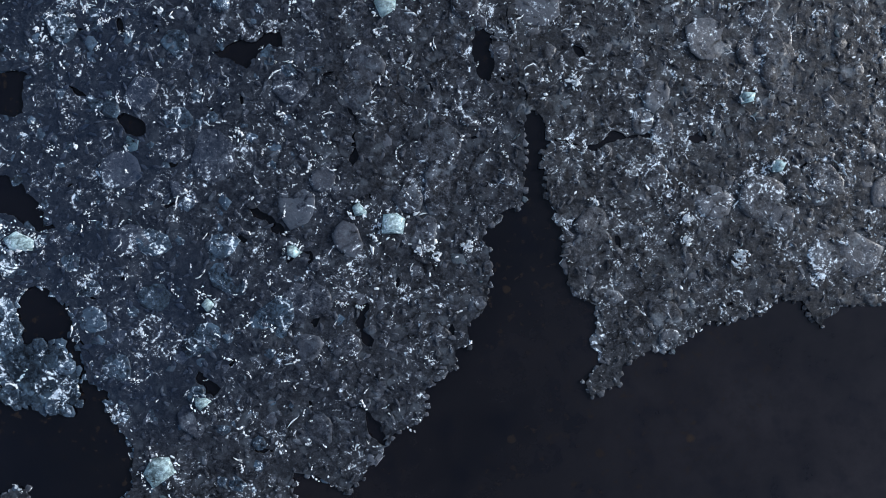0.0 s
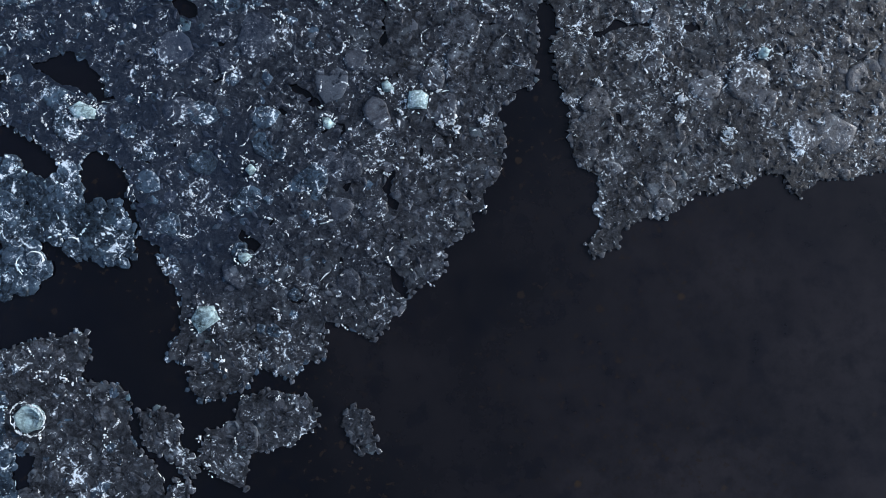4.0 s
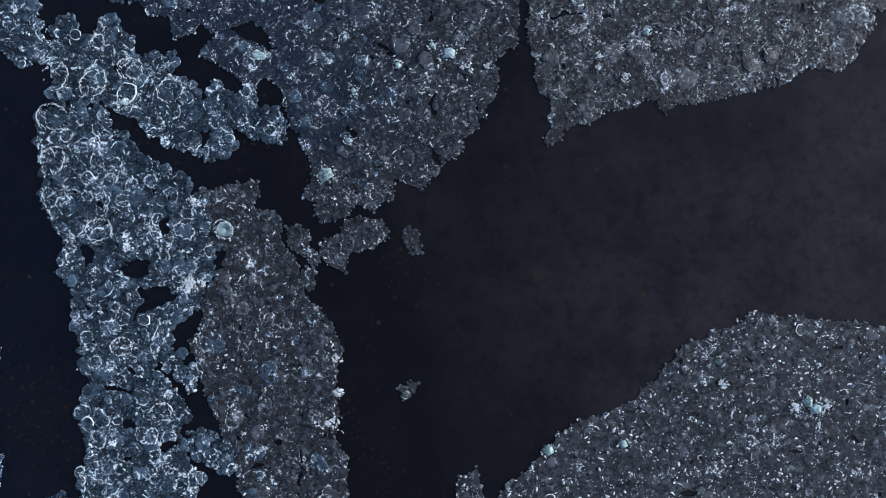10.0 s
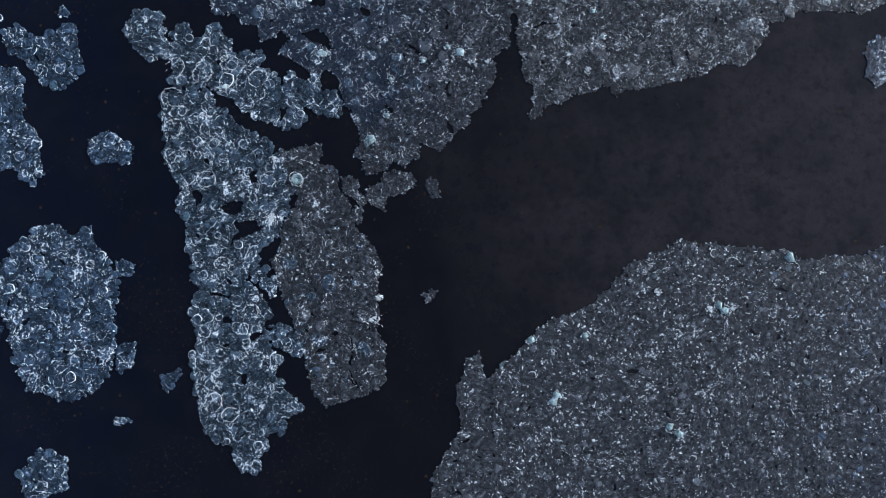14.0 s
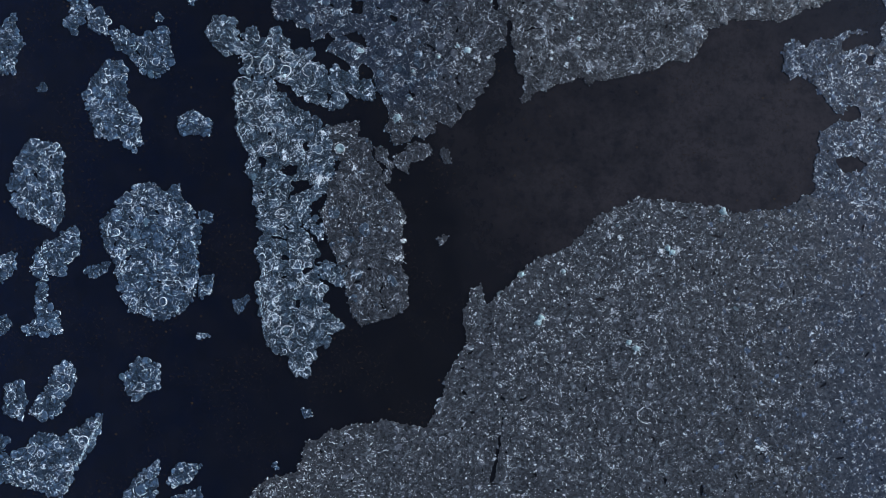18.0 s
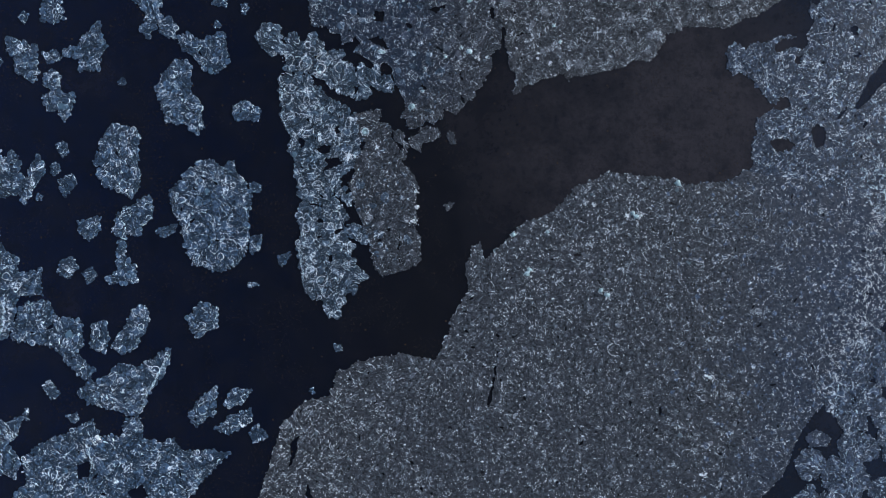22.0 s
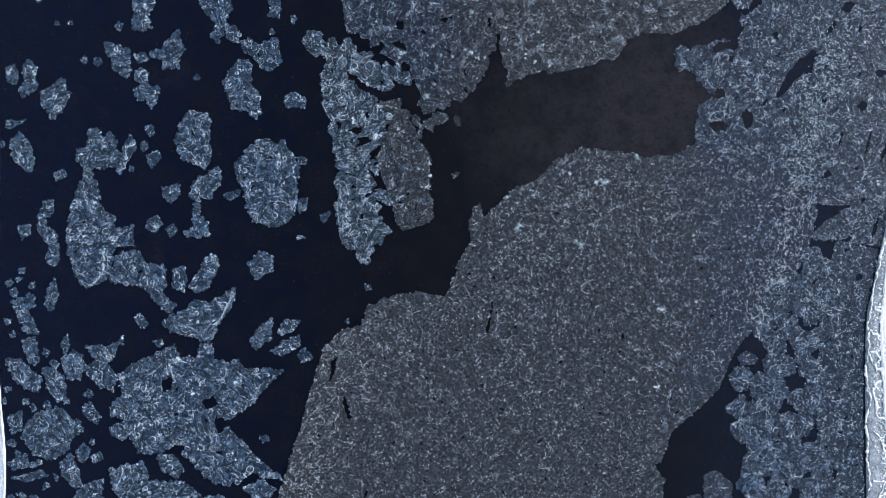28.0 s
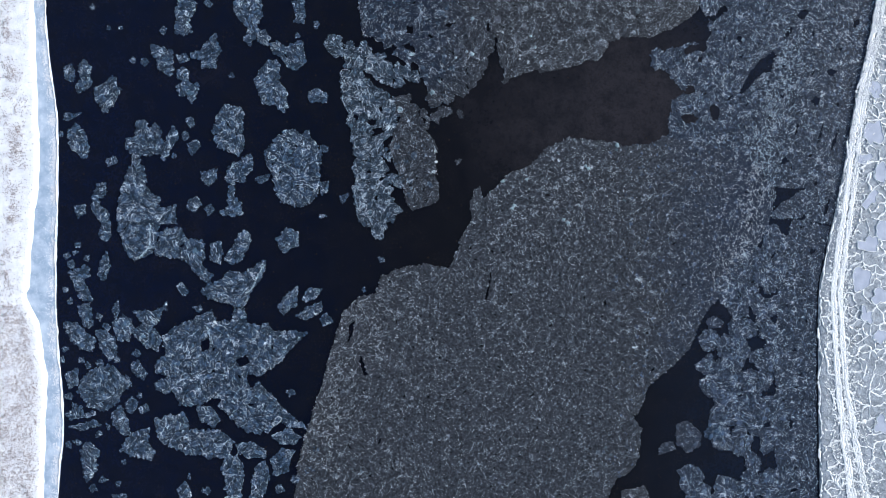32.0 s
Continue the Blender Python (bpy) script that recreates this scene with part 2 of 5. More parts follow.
def inside(points, ring):
    """Which of the points lie inside the closed ring."""
    p, r = np.asarray(points, float), np.asarray(ring, float)
    a, b = r, np.roll(r, -1, 0)
    hit = np.zeros(len(p), bool)
    for (x0, y0), (x1, y1) in zip(a, b):
        if y0 != y1:
            cross = ((y0 > p[:, 1]) != (y1 > p[:, 1])) & (p[:, 0] < (x1 - x0) * (p[:, 1] - y0) / (y1 - y0) + x0)
            hit ^= cross
    return hit


def area_of(ring):
    r = np.asarray(ring)
    s = np.roll(r, -1, 0)
    return abs((r[:, 0] * s[:, 1] - r[:, 1] * s[:, 0]).sum()) / 2


def ragged(ring, step, size):
    """A drawn outline with the broken edge of ice: finely divided and shifted by noise."""
    out = []
    for a, b in zip(ring, ring[1:] + ring[:1]):
        a, b = Vector((*a, 0)), Vector((*b, 0))
        side = Vector((b.y - a.y, a.x - b.x, 0)).normalized() if (b - a).length > 1e-6 else Vector()
        n = max(1, int((b - a).length / step))
        for i in range(n):
            p = a.lerp(b, i / n)
            q = p + Vector((11.3, 4.7, 0))
            k = size * (noise.noise(q * 0.7) * 0.26 + noise.noise(q * 2.1) * 0.2 + noise.noise(q * 5.5) * 0.10)
            p = p + side * k
            out.append((p.x, p.y))
    return out


def top_at(x, y, rise):
    v = Vector((x, y, 0))
    return rise + 0.05 * noise.noise(v * 0.35) + 0.035 * noise.noise(v * 1.7)


def slab_mesh(name, rings, grid, rise, material):
    """A slab of ice with holes: rings[0] is its outline, the others its holes."""
    pts, edges = [], []
    for ring in rings:
        s = len(pts)
        pts += ring
        edges += [(s + i, s + (i + 1) % len(ring)) for i in range(len(ring))]
    lo, hi = np.min(rings[0], 0), np.max(rings[0], 0)
    gx, gy = np.meshgrid(np.arange(lo[0], hi[0], grid), np.arange(lo[1], hi[1], grid))
    extra = np.stack([gx.ravel(), gy.ravel()], 1) + np.random.uniform(-0.3, 0.3, (gx.size, 2)) * grid
    keep = inside(extra, rings[0])
    for hole in rings[1:]:
        keep &= ~inside(extra, hole)
    pts += [tuple(p) for p in extra[keep]]
    v2, _, f2, _, _, _ = delaunay_2d_cdt([Vector(p) for p in pts], edges, [], 0, 1e-4)
    tri = np.array([f for f in f2 if len(f) == 3])
    xy = np.array([tuple(v) for v in v2])
    mid = xy[tri].mean(1)
    ok = inside(mid, rings[0])
    for hole in rings[1:]:
        ok &= ~inside(mid, hole)
    tri = tri[ok]
    verts = [(x, y, top_at(x, y, rise)) for x, y in xy]
    faces = [tuple(t) for t in tri.tolist()]
    count = {}
    for a, b, c in faces:
        for e in ((a, b), (b, c), (c, a)):
            count[e] = 1
    base = {}
    for a, b in list(count):
        if (b, a) not in count:
            for i in (a, b):
                if i not in base:
                    base[i] = len(verts)
                    verts.append((xy[i][0], xy[i][1], -0.18))
            faces.append((b, a, base[a], base[b]))
    used = sorted({i for f in faces for i in f})
    renum = {i: k for k, i in enumerate(used)}
    return mesh_of(name, [verts[i] for i in used], [tuple(renum[i] for i in f) for f in faces], [material])


def lump_shape(rng, corners, rimmed, frost_glint):
    """Vertices, faces and material slots of one lump of ice of radius 1; some of its facets are white, as frost and
    painted glints.
    """
    turn = (np.arange(corners) + rng.uniform(-0.38, 0.38, corners)) * 2 * np.pi / corners
    reach = rng.uniform(0.9, 1.06, corners) if rimmed else rng.uniform(0.72, 1.14, corners)
    rings = [(1.0, -0.35, 0.0), (0.95, 0.14, 0.1), (0.83, 0.36, 0.08), (0.70, 0.18, 0.06)] if rimmed else [(1.0, -0.35, 0.0), (0.94, 0.06, 0.08), (0.66, 0.30, 0.12)]
    verts, faces, slots = [], [], []
    for far, z, wob in rings:
        k = reach * far
        up = z + rng.uniform(-wob, wob, corners)
        verts += [(a * math.cos(t), a * math.sin(t), h) for a, t, h in zip(k, turn, up)]
    first = int(rng.integers(corners))
    for r in range(len(rings) - 1):
        for i in range(corners):
            j = (i + 1) % corners
            faces.append((r * corners + i, r * corners + j, (r + 1) * corners + j, (r + 1) * corners + i))
            slots.append(1 if r == (1 if rimmed else 0) and (i - first) % corners < frost_glint else 0)
    last = (len(rings) - 1) * corners
    off = 0.1 if rimmed else 0.34
    verts.append((rng.uniform(-off, off), rng.uniform(-off, off), 0.2 if rimmed else 0.34 + rng.uniform(-0.12, 0.08)))
    for i in range(corners):
        faces.append((last + i, last + (i + 1) % corners, len(verts) - 1))
        slots.append(0)
    return np.array(verts), faces, slots


def crumb_shape(rng, long=1.35):
    """A small low pyramid: a crumb of ice."""
    turn = (np.arange(5) + rng.uniform(-0.4, 0.4, 5)) * 2 * np.pi / 5
    reach = rng.uniform(0.5, 1.3, 5)
    verts = [(long * a * math.cos(t), a * math.sin(t) / long, -0.3) for a, t in zip(reach, turn)] + [(rng.uniform(-0.3, 0.3), rng.uniform(-0.3, 0.3), 0.7)]
    return np.array(verts), [(i, (i + 1) % 5, 5) for i in range(5)], [0] * 5


RNG = np.random.default_rng(7)
ANGULAR = [lump_shape(RNG, int(RNG.integers(5, 8)), False, k) for k in (0, 0, 0, 0, 0, 0, 0, 0, 0, 0, 1, 1)]
def plate_shape(rng, corners):
    """A broad flat lump with a rounded, uneven outline and a dented top."""
    turn = (np.arange(corners) + rng.uniform(-0.25, 0.25, corners)) * 2 * np.pi / corners
    lean, sway = rng.uniform(0, 6.28, 2)
    reach = (1 + 0.13 * np.cos(2 * turn + lean) + 0.08 * np.cos(3 * turn + sway)) * rng.uniform(0.88, 1.08, corners)
    verts, faces = [], []
    for far, z, wob in ((1.0, -0.3, 0.0), (0.97, 0.06, 0.08), (0.80, 0.24, 0.12), (0.45, 0.18, 0.14)):
        verts += [(a * far * math.cos(t), a * far * math.sin(t), z + rng.uniform(-wob, wob)) for a, t in zip(reach, turn)]
    verts.append((0, 0, 0.16))
    for r in range(3):
        faces += [(r * corners + i, r * corners + (i + 1) % corners, (r + 1) * corners + (i + 1) % corners, (r + 1) * corners + i) for i in range(corners)]
    faces += [(3 * corners + i, 3 * corners + (i + 1) % corners, 4 * corners) for i in range(corners)]
    return np.array(verts), faces, [0] * len(faces)


PLATES = [plate_shape(RNG, int(RNG.integers(9, 13))) for _ in range(10)]
RINGED = [lump_shape(RNG, 11, True, k) for k in (3, 5, 7, 11)]
SHAPES = ANGULAR + RINGED + PLATES
CRUMBS = [crumb_shape(RNG) for _ in range(8)]
SPLINTERS = [crumb_shape(RNG, long) for long in (1.3, 1.4, 1.5, 1.6, 1.7, 1.8, 1.9, 2.0)]
LUMP_MESH = {}


def shard_shape(rng, pieces, stout=1.0):
    """Glints painted as broken white rime along the bent edge of a lump: a few thin slivers and flecks that follow one
    arc, half length 1.
    """
    verts, faces = [], []
    bend = rng.uniform(0.15, 0.5)
    for k in range(pieces):
        at = rng.uniform(-0.85, 0.85)
        long = rng.uniform(0.12, 0.42) if k else rng.uniform(0.3, 0.7)
        wide = rng.uniform(0.035, 0.11) * (1.6 if k == 0 else 1.0) * stout
        aside = rng.normal(0, 0.10) if k else 0.0
        n, s, skew = 4, len(verts), rng.normal(0, 0.3)
        for i in range(n + 1):
            u = -1 + 2 * i / n
            x = at + u * long
            y = -bend * x * x + aside + skew * u * long
            w = wide * (1.05 - abs(u) ** 1.5) * rng.uniform(0.45, 1.5)
            verts += [(x, y - w, -0.2), (x + rng.normal(0, 0.02), y + rng.normal(0, 0.3) * w, 0.35), (x, y + w * rng.uniform(0.6, 1.2), -0.2)]
        for i in range(n):
            o = s + 3 * i
            faces += [(o, o + 3, o + 4, o + 1), (o + 1, o + 4, o + 5, o + 2)]
    return np.array(verts), faces, [0] * len(faces)


SHARDS = [shard_shape(RNG, k) for k in (1, 2, 2, 3, 3, 4, 4, 5, 5, 6, 6, 7)]


def lace_shape(rng, grains, tight):
    """A glint painted as a lacy drift of fine white grains along a bent edge, thick in places; half length about 1."""
    verts, faces = [], []
    bend, knots = rng.uniform(0.1, 0.5), rng.uniform(-0.8, 0.8, 4)
    for k in range(grains):
        x = rng.choice(knots) + rng.normal(0, 0.17)
        y = -bend * x * x + rng.normal(0, tight)
        r = 0.03 + 0.15 * rng.random() ** 2.6
        lean, s = rng.uniform(0, 6.28), len(verts)
        for i in range(4):
            t, far = i / 4 * 6.283 + rng.uniform(-0.4, 0.4), r * rng.uniform(0.5, 1.25)
            a, b = far * 1.4 * math.cos(t), far * 0.8 * math.sin(t)
            verts.append((x + a * math.cos(lean) - b * math.sin(lean), y + a * math.sin(lean) + b * math.cos(lean), -0.2))
        verts.append((x, y, 0.15 + 1.6 * r))
        faces += [(s + i, s + (i + 1) % 4, s + 4) for i in range(4)]
    return np.array(verts), faces, [0] * len(faces)


LACE = [lace_shape(RNG, grains, tight) for grains, tight in ((8, 0.05), (10, 0.07), (12, 0.06), (13, 0.09), (15, 0.08), (17, 0.10), (19, 0.09), (13, 0.16), (16, 0.2), (19, 0.16), (10, 0.14), (21, 0.2))]
FLAKES = [shard_shape(RNG, k, stout) for k, stout in ((1, 1.8), (1, 2.4), (1, 3.0), (2, 1.8), (2, 2.4), (2, 2.8), (3, 1.6), (3, 2.2), (4, 1.8), (4, 2.4), (5, 1.6), (6, 1.5))]


def joined_lumps(name, shapes, rows, kinds, materials):
    """Many lumps in one mesh. Rows: x, y, z, radius, height, turn, tilt x, tilt y."""
    verts, groups, start = [], [], 0
    for k, (v, f, s) in enumerate(shapes):
        r = rows[kinds == k]
        if not len(r):
            continue
        c, d = np.cos(r[:, 5])[:, None], np.sin(r[:, 5])[:, None]
        x, y = v[:, 0] * r[:, 3:4], v[:, 1] * r[:, 3:4] * 0.86
        x, y = x * c - y * d, x * d + y * c
        z = v[:, 2] * r[:, 4:5] + x * r[:, 6:7] + y * r[:, 7:8]
        verts.append(np.stack([x + r[:, 0:1], y + r[:, 1:2], z + r[:, 2:3]], -1).reshape(-1, 3))
        at = start + np.arange(len(r))[:, None, None] * len(v)
        for size in (3, 4):
            g = np.array([q for q in f if len(q) == size])
            if len(g):
                slot = np.array([t for q, t in zip(f, s) if len(q) == size])
                groups.append(((at + g).reshape(-1, size), np.tile(slot, len(r))))
        start += len(r) * len(v)
    return quick_mesh(name, np.concatenate(verts), groups, materials)


def scatter(rng, rings, gap, loose=0.6):
    """Loose points over an outline with holes, about a gap apart."""
    lo, hi = np.min(rings[0], 0), np.max(rings[0], 0)
    gx, gy = np.meshgrid(np.arange(lo[0], hi[0], gap), np.arange(lo[1], hi[1], gap))
    p = np.stack([gx.ravel(), gy.ravel()], 1) + rng.uniform(-loose, loose, (gx.size, 2)) * gap
    ok = inside(p, rings[0])
    for hole in rings[1:]:
        ok &= ~inside(p, hole)
    return p[ok]


def open_pits(rng, rings, count, small, big, slant=None):
    """Small openings to the water, scattered over a floe; slant: the way, in radians, in which they are drawn out."""
    made, spots = [], scatter(rng, rings, 2.0)
    rng.shuffle(spots)
    edge = np.concatenate([np.array(r) for r in rings])
    for x, y in spots.tolist():
        if len(made) == count:
            break
        r = small + (big - small) * rng.random() ** 2.5
        if np.sqrt(((edge - (x, y)) ** 2).sum(1).min()) < r * 3.2 or any((x - a) ** 2 + (y - b) ** 2 < (r + c) ** 2 * 7 for a, b, c, _ in made):
            continue
        lean = rng.uniform(0, 3.14) if slant is None else slant + rng.normal(0, 0.35)
        long, ring = rng.uniform(1.0, 2.3), []
        for i in range(9):
            t = i / 9 * 2 * math.pi
            k = r * rng.uniform(0.6, 1.25)
            px, py = long * k * math.cos(t), k * 0.7 * math.sin(t)
            ring.append((x + px * math.cos(lean) - py * math.sin(lean), y + px * math.sin(lean) + py * math.cos(lean)))
        made.append((x, y, r * long, ring))
    return [m[3] for m in made]


def patch(points, scale, seed):
    """Slow noise from about -1 to 1 at the points."""
    return np.array([noise.noise(Vector((x * scale, y * scale, seed))) + 0.5 * noise.noise(Vector((x * scale * 2.7, y * scale * 2.7, seed + 5))) for x, y in points.tolist()])


# ---------------------------------------------------------------- ice floes
TONE = {"grey": "dark grey slush-ice", "ash": "ash-grey slush-ice", "blue": "blue-grey clear ice", "pale": "pale grey pressed ice"}
RING_SHARE = {"grey": 0.01, "ash": 0.01, "blue": 0.05, "pale": 0.03}
GLINT = {"grey": (0.5, 0.14), "ash": (0.65, 0.18), "blue": (1.35, 0.14), "pale": (1.0, 0.22)}
BOLD = {"grey": 0.42, "ash": 0.52, "blue": 0.22, "pale": 0.34}
SPARKLE = {"grey": 0.8, "ash": 1.2, "blue": 1.7, "pale": 1.4}


def floe(outline, tone, near=False, size=1, rise=0.08, holes=(), blue_from=None, blue_to=None, pits=None, frost_lines=(), bright_along=()):
    """One floe of frozen-together lumps: a slab, lumps of ice on it, crumbs, frosted rims and painted white glints."""
    area = area_of(outline)
    other = "pale" if size == 2 else "blue"
    size_word = "Large" if area > 150 else "Middling" if area > 12 else "Small"
    thing = tagged(new("ice_floe"), f"{size_word} {TONE[tone]} floe of lumps adrift on dark water", "ice floe", "drifting ice floes")
    step = 0.22 if near else min(0.5, 0.2 + area * 0.003)
    reach = "near" if near else "far"
    rings = [ragged(outline, step, 0.8 if near else 0.45 + min(0.6, area * 0.02))] + [ragged(list(h), 0.12, 0.9 if near else 0.8) for h in holes]
    rng = np.random.default_rng(int(abs(outline[0][0] * 131 + outline[0][1] * 17)) + len(outline))
    if tone == "blue" and not near and area > 5 and not pits:
        pits = (int(area * 0.16), 0.12, 0.42)
    if pits:
        rings += open_pits(rng, rings, *pits)
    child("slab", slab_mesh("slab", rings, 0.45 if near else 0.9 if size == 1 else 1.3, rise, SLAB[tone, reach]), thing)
    layers = ((1.2, 0.45, 0.85), (0.50, 0.12, 0.30)) if near and tone == "blue" else ((1.15, 0.50, 0.95), (0.52, 0.13, 0.33)) if near else ((1.1, 0.45, 0.85), (0.7, 0.12, 0.32)) if size == 1 else ((1.0, 0.26, 0.54), (0.66, 0.12, 0.32))
    rows = []
    for gap, small, big in layers:
        p = scatter(rng, rings, gap)
        rows.append(np.concatenate([p, (small + (big - small) * rng.random((len(p), 1)) ** 1.8)], 1))
    rim = np.array(rings[0]) + rng.uniform(-0.08, 0.08, (len(rings[0]), 2))
    rows.append(np.concatenate([rim, rng.uniform(0.08, 0.24 if tone == "blue" else 0.17, (len(rim), 1))], 1))
    rows = np.concatenate(rows)
    n = len(rows)
    z = np.array([top_at(x, y, rise) for x, y, _ in rows.tolist()])
    full = np.stack([rows[:, 0], rows[:, 1], z - 0.03, rows[:, 2], 0.05 + rows[:, 2] * rng.uniform(0.10, 0.34, n) * (1.0 if tone == "blue" else 0.55), rng.uniform(0, 6.28, n),
                     rng.normal(0, 0.06, n), rng.normal(0, 0.06, n)], 1)
    kinds = rng.integers(0, len(ANGULAR), n)
    broad = (rows[:, 2] > (0.38 if tone == "blue" or near else 0.6)) & ((rng.random(n) < 0.3) | (tone == "blue"))
    if tone != "blue" and near:
        rows[~broad, 2] = np.minimum(rows[~broad, 2], rng.uniform(0.22, 0.42, int((~broad).sum())))
    edge = np.concatenate([np.array(r) for r in rings])
    gap_to = np.array([np.sqrt(((edge - p) ** 2).sum(1).min()) for p in rows[:, :2]]) if len(rows) < 9000 else np.full(n, 9.0)
    rows[:, 2] = np.where(broad, np.minimum(rows[:, 2], 0.12 + gap_to * 0.9), rows[:, 2])
    if tone == "blue":
        # round plates along the outline give it its scallops
        outer = np.flatnonzero((np.arange(n) >= n - len(rim)) & (rng.random(n) < (0.24 if near else 0.32)))
        rows[outer, 2] = rng.uniform(0.24, 0.50, len(outer)) * min(1.0, 0.45 + area * 0.04)
        broad[outer] = True
    full[:, 3] = rows[:, 2]
    kinds[broad] = len(ANGULAR) + len(RINGED) + rng.integers(0, len(PLATES), int(broad.sum()))
    full[broad, 4] = 0.12 + 0.14 * rng.random(int(broad.sum()))
    full[broad, 2] += rng.uniform(0.01, 0.05, int(broad.sum()))
    ringed = (rows[:, 2] > 0.3) & (rows[:, 2] < 0.8) & (rng.random(n) < RING_SHARE[tone])
    kinds[ringed] = len(ANGULAR) + rng.integers(0, len(RINGED), int(ringed.sum()))
    single = np.zeros(n, bool)
    most = 300 if near or (size == 2 and tone == "grey") else 150 if size == 2 else 40
    fit_for = full[:, 3] * (full[:, 3] > (0.2 if near else 0.36))
    if size == 2:
        fit_for = fit_for * (full[:, 1] > 8)
    elif near:
        fit_for = fit_for * (1.0 + (abs(full[:, 0] - 6.5) < 16) * (abs(full[:, 1] - 33) < 11))
    order = np.argsort(-fit_for)[:most]
    single[order[fit_for[order] > 0]] = True
    if single.any():
        for i in np.flatnonzero(single).tolist():
            x, y, zz, r, h, turn, tx, ty = full[i].tolist()
            shade = tone if blue_from is None or (x - blue_from) / (blue_to - blue_from) < rng.random() else other
            key = (shade, reach, int(kinds[i]))
            if key not in LUMP_MESH:
                v, f, s = SHAPES[key[2]]
                LUMP_MESH[key] = mesh_of("ice_lump", v.tolist(), f, [LUMP[shade, reach], FROST_GLINT], True, s)
            lump = child("ice_lump", LUMP_MESH[key], thing)
            lump.matrix_basis = Matrix.LocRotScale((x, y, zz), Euler((ty, -tx, turn)), (r, r * 0.86, h))
    rest = ~single
    clear = np.zeros(n)
    if blue_from is not None:
        clear = ((full[:, 0] - blue_from) / (blue_to - blue_from)).clip(0, 1)
    turned = rng.random(n) < clear
    for shade, these in ((tone, rest & ~turned), (other, rest & turned)):
        if these.any():
            child("rubble", joined_lumps("rubble", SHAPES, full[these], kinds[these], [LUMP[shade, reach], FROST_GLINT]), thing, kind="stuff")
    # clear crumbs, then white ones along the edges of lumps and in loose patches
    if near:
        p = scatter(rng, rings, 0.36)
        m = len(p)
        rad = rng.uniform(0.05, 0.13, m)
        zz = np.array([top_at(x, y, rise) for x, y in p.tolist()])
        crumbs = np.stack([p[:, 0], p[:, 1], zz + 0.03, rad, rad * 0.4, rng.uniform(0, 6.28, m), np.zeros(m), np.zeros(m)], 1)
        child("brash", joined_lumps("brash", CRUMBS, crumbs, rng.integers(0, 8, m), [LUMP[tone, reach]]), thing, kind="stuff")
    white = []
    p = scatter(rng, rings, 0.30 if near else 0.45)
    p = p[rng.random(len(p)) < (0.10 if near else 0.13) * SPARKLE[tone] * np.exp(1.8 * patch(p, 0.5, 8.0))] if len(p) else p
    if len(p):
        white.append(np.stack([p[:, 0], p[:, 1], np.array([top_at(x, y, rise) for x, y in p.tolist()]) + 0.1, rng.uniform(0, 6.28, len(p))], 1))
    in_lines = 0
    for wide, line in frost_lines:
        for a, b in zip(line, line[1:]):
            k = int(math.hypot(b[0] - a[0], b[1] - a[1]) * (14 + 12 * wide if wide < 0.7 else 20))
            t = rng.random((k, 1))
            q = np.array(a) * (1 - t) + np.array(b) * t + rng.normal(0, wide * 0.5, (k, 2))
            q = q[inside(q, rings[0])]
            in_lines += len(q)
            white.append(np.stack([q[:, 0], q[:, 1], np.full(len(q), rise + 0.12), np.full(len(q), math.atan2(b[1] - a[1], b[0] - a[0])) + rng.normal(0, 0.5, len(q))], 1))
    white = np.concatenate(white) if white else np.zeros((0, 4))
    m = len(white)
    if m:
        lined = np.zeros(m)
        lined[m - in_lines:] = 0.022
        rad = lined + (0.008 + 0.03 * rng.random(m) ** 3) if near else lined + (0.018 + 0.06 * rng.random(m) ** 4)
        bits = np.stack([white[:, 0], white[:, 1], white[:, 2], rad * rng.uniform(0.9, 1.8, m), rad * 0.4, white[:, 3], np.zeros(m), np.zeros(m)], 1)
        child("frost_glint", joined_lumps("frost_glint", CRUMBS if near else SPLINTERS, bits, rng.integers(0, 8, m), [RIME_GLINT if tone in ("blue", "pale") else FROST_GLINT]), thing, "white crumbs of frost and painted glints", "stuff")
    # broken bright rime that paints glints along the edges of lumps, in loose patches
    some = full[(full[:, 3] > 0.1) & ((np.arange(n) < n - len(rim)) | (rng.random(n) < 0.5))]
    much = np.where(some[:, 3] > 0.3, GLINT[tone][0], GLINT[tone][1]) * np.exp(1.5 * patch(some[:, :2], 0.45, 12.0) + 0.8 * patch(some[:, :2], 0.11, 4.0))
    if size == 2:
        much = much * np.where(some[:, 3] > 0.3, 1.3, 1.9)
    if blue_from is not None:
        much = much * (1 + 0.8 * ((some[:, 0] - blue_from) / (blue_to - blue_from)).clip(0, 1))
    for reach_in, gain, line in bright_along:
        gaps = np.full(len(some), 1e9)
        for a, b in zip(line, line[1:]):
            a, b = np.array(a), np.array(b)
            t = (((some[:, :2] - a) @ (b - a)) / ((b - a) @ (b - a))).clip(0, 1)[:, None]
            gaps = np.minimum(gaps, np.sqrt(((some[:, :2] - a - t * (b - a)) ** 2).sum(1)))
        much = much * (1 + gain * np.exp(-(gaps / reach_in) ** 2))
    rime_glint = np.repeat(some, rng.poisson(much.clip(0, 4)), axis=0)
    k = len(rime_glint)
    t = rng.uniform(0, 6.28, k)
    d = rime_glint[:, 3] * rng.uniform(0.72, 1.0, k)
    if tone == "blue":
        half = np.where(rime_glint[:, 3] > 0.3, rime_glint[:, 3] * (0.28 + 0.42 * rng.random(k) ** 1.6), rng.uniform(0.06, 0.17, k))
    else:
        half = 0.07 + 0.24 * rng.random(k) ** 2.2
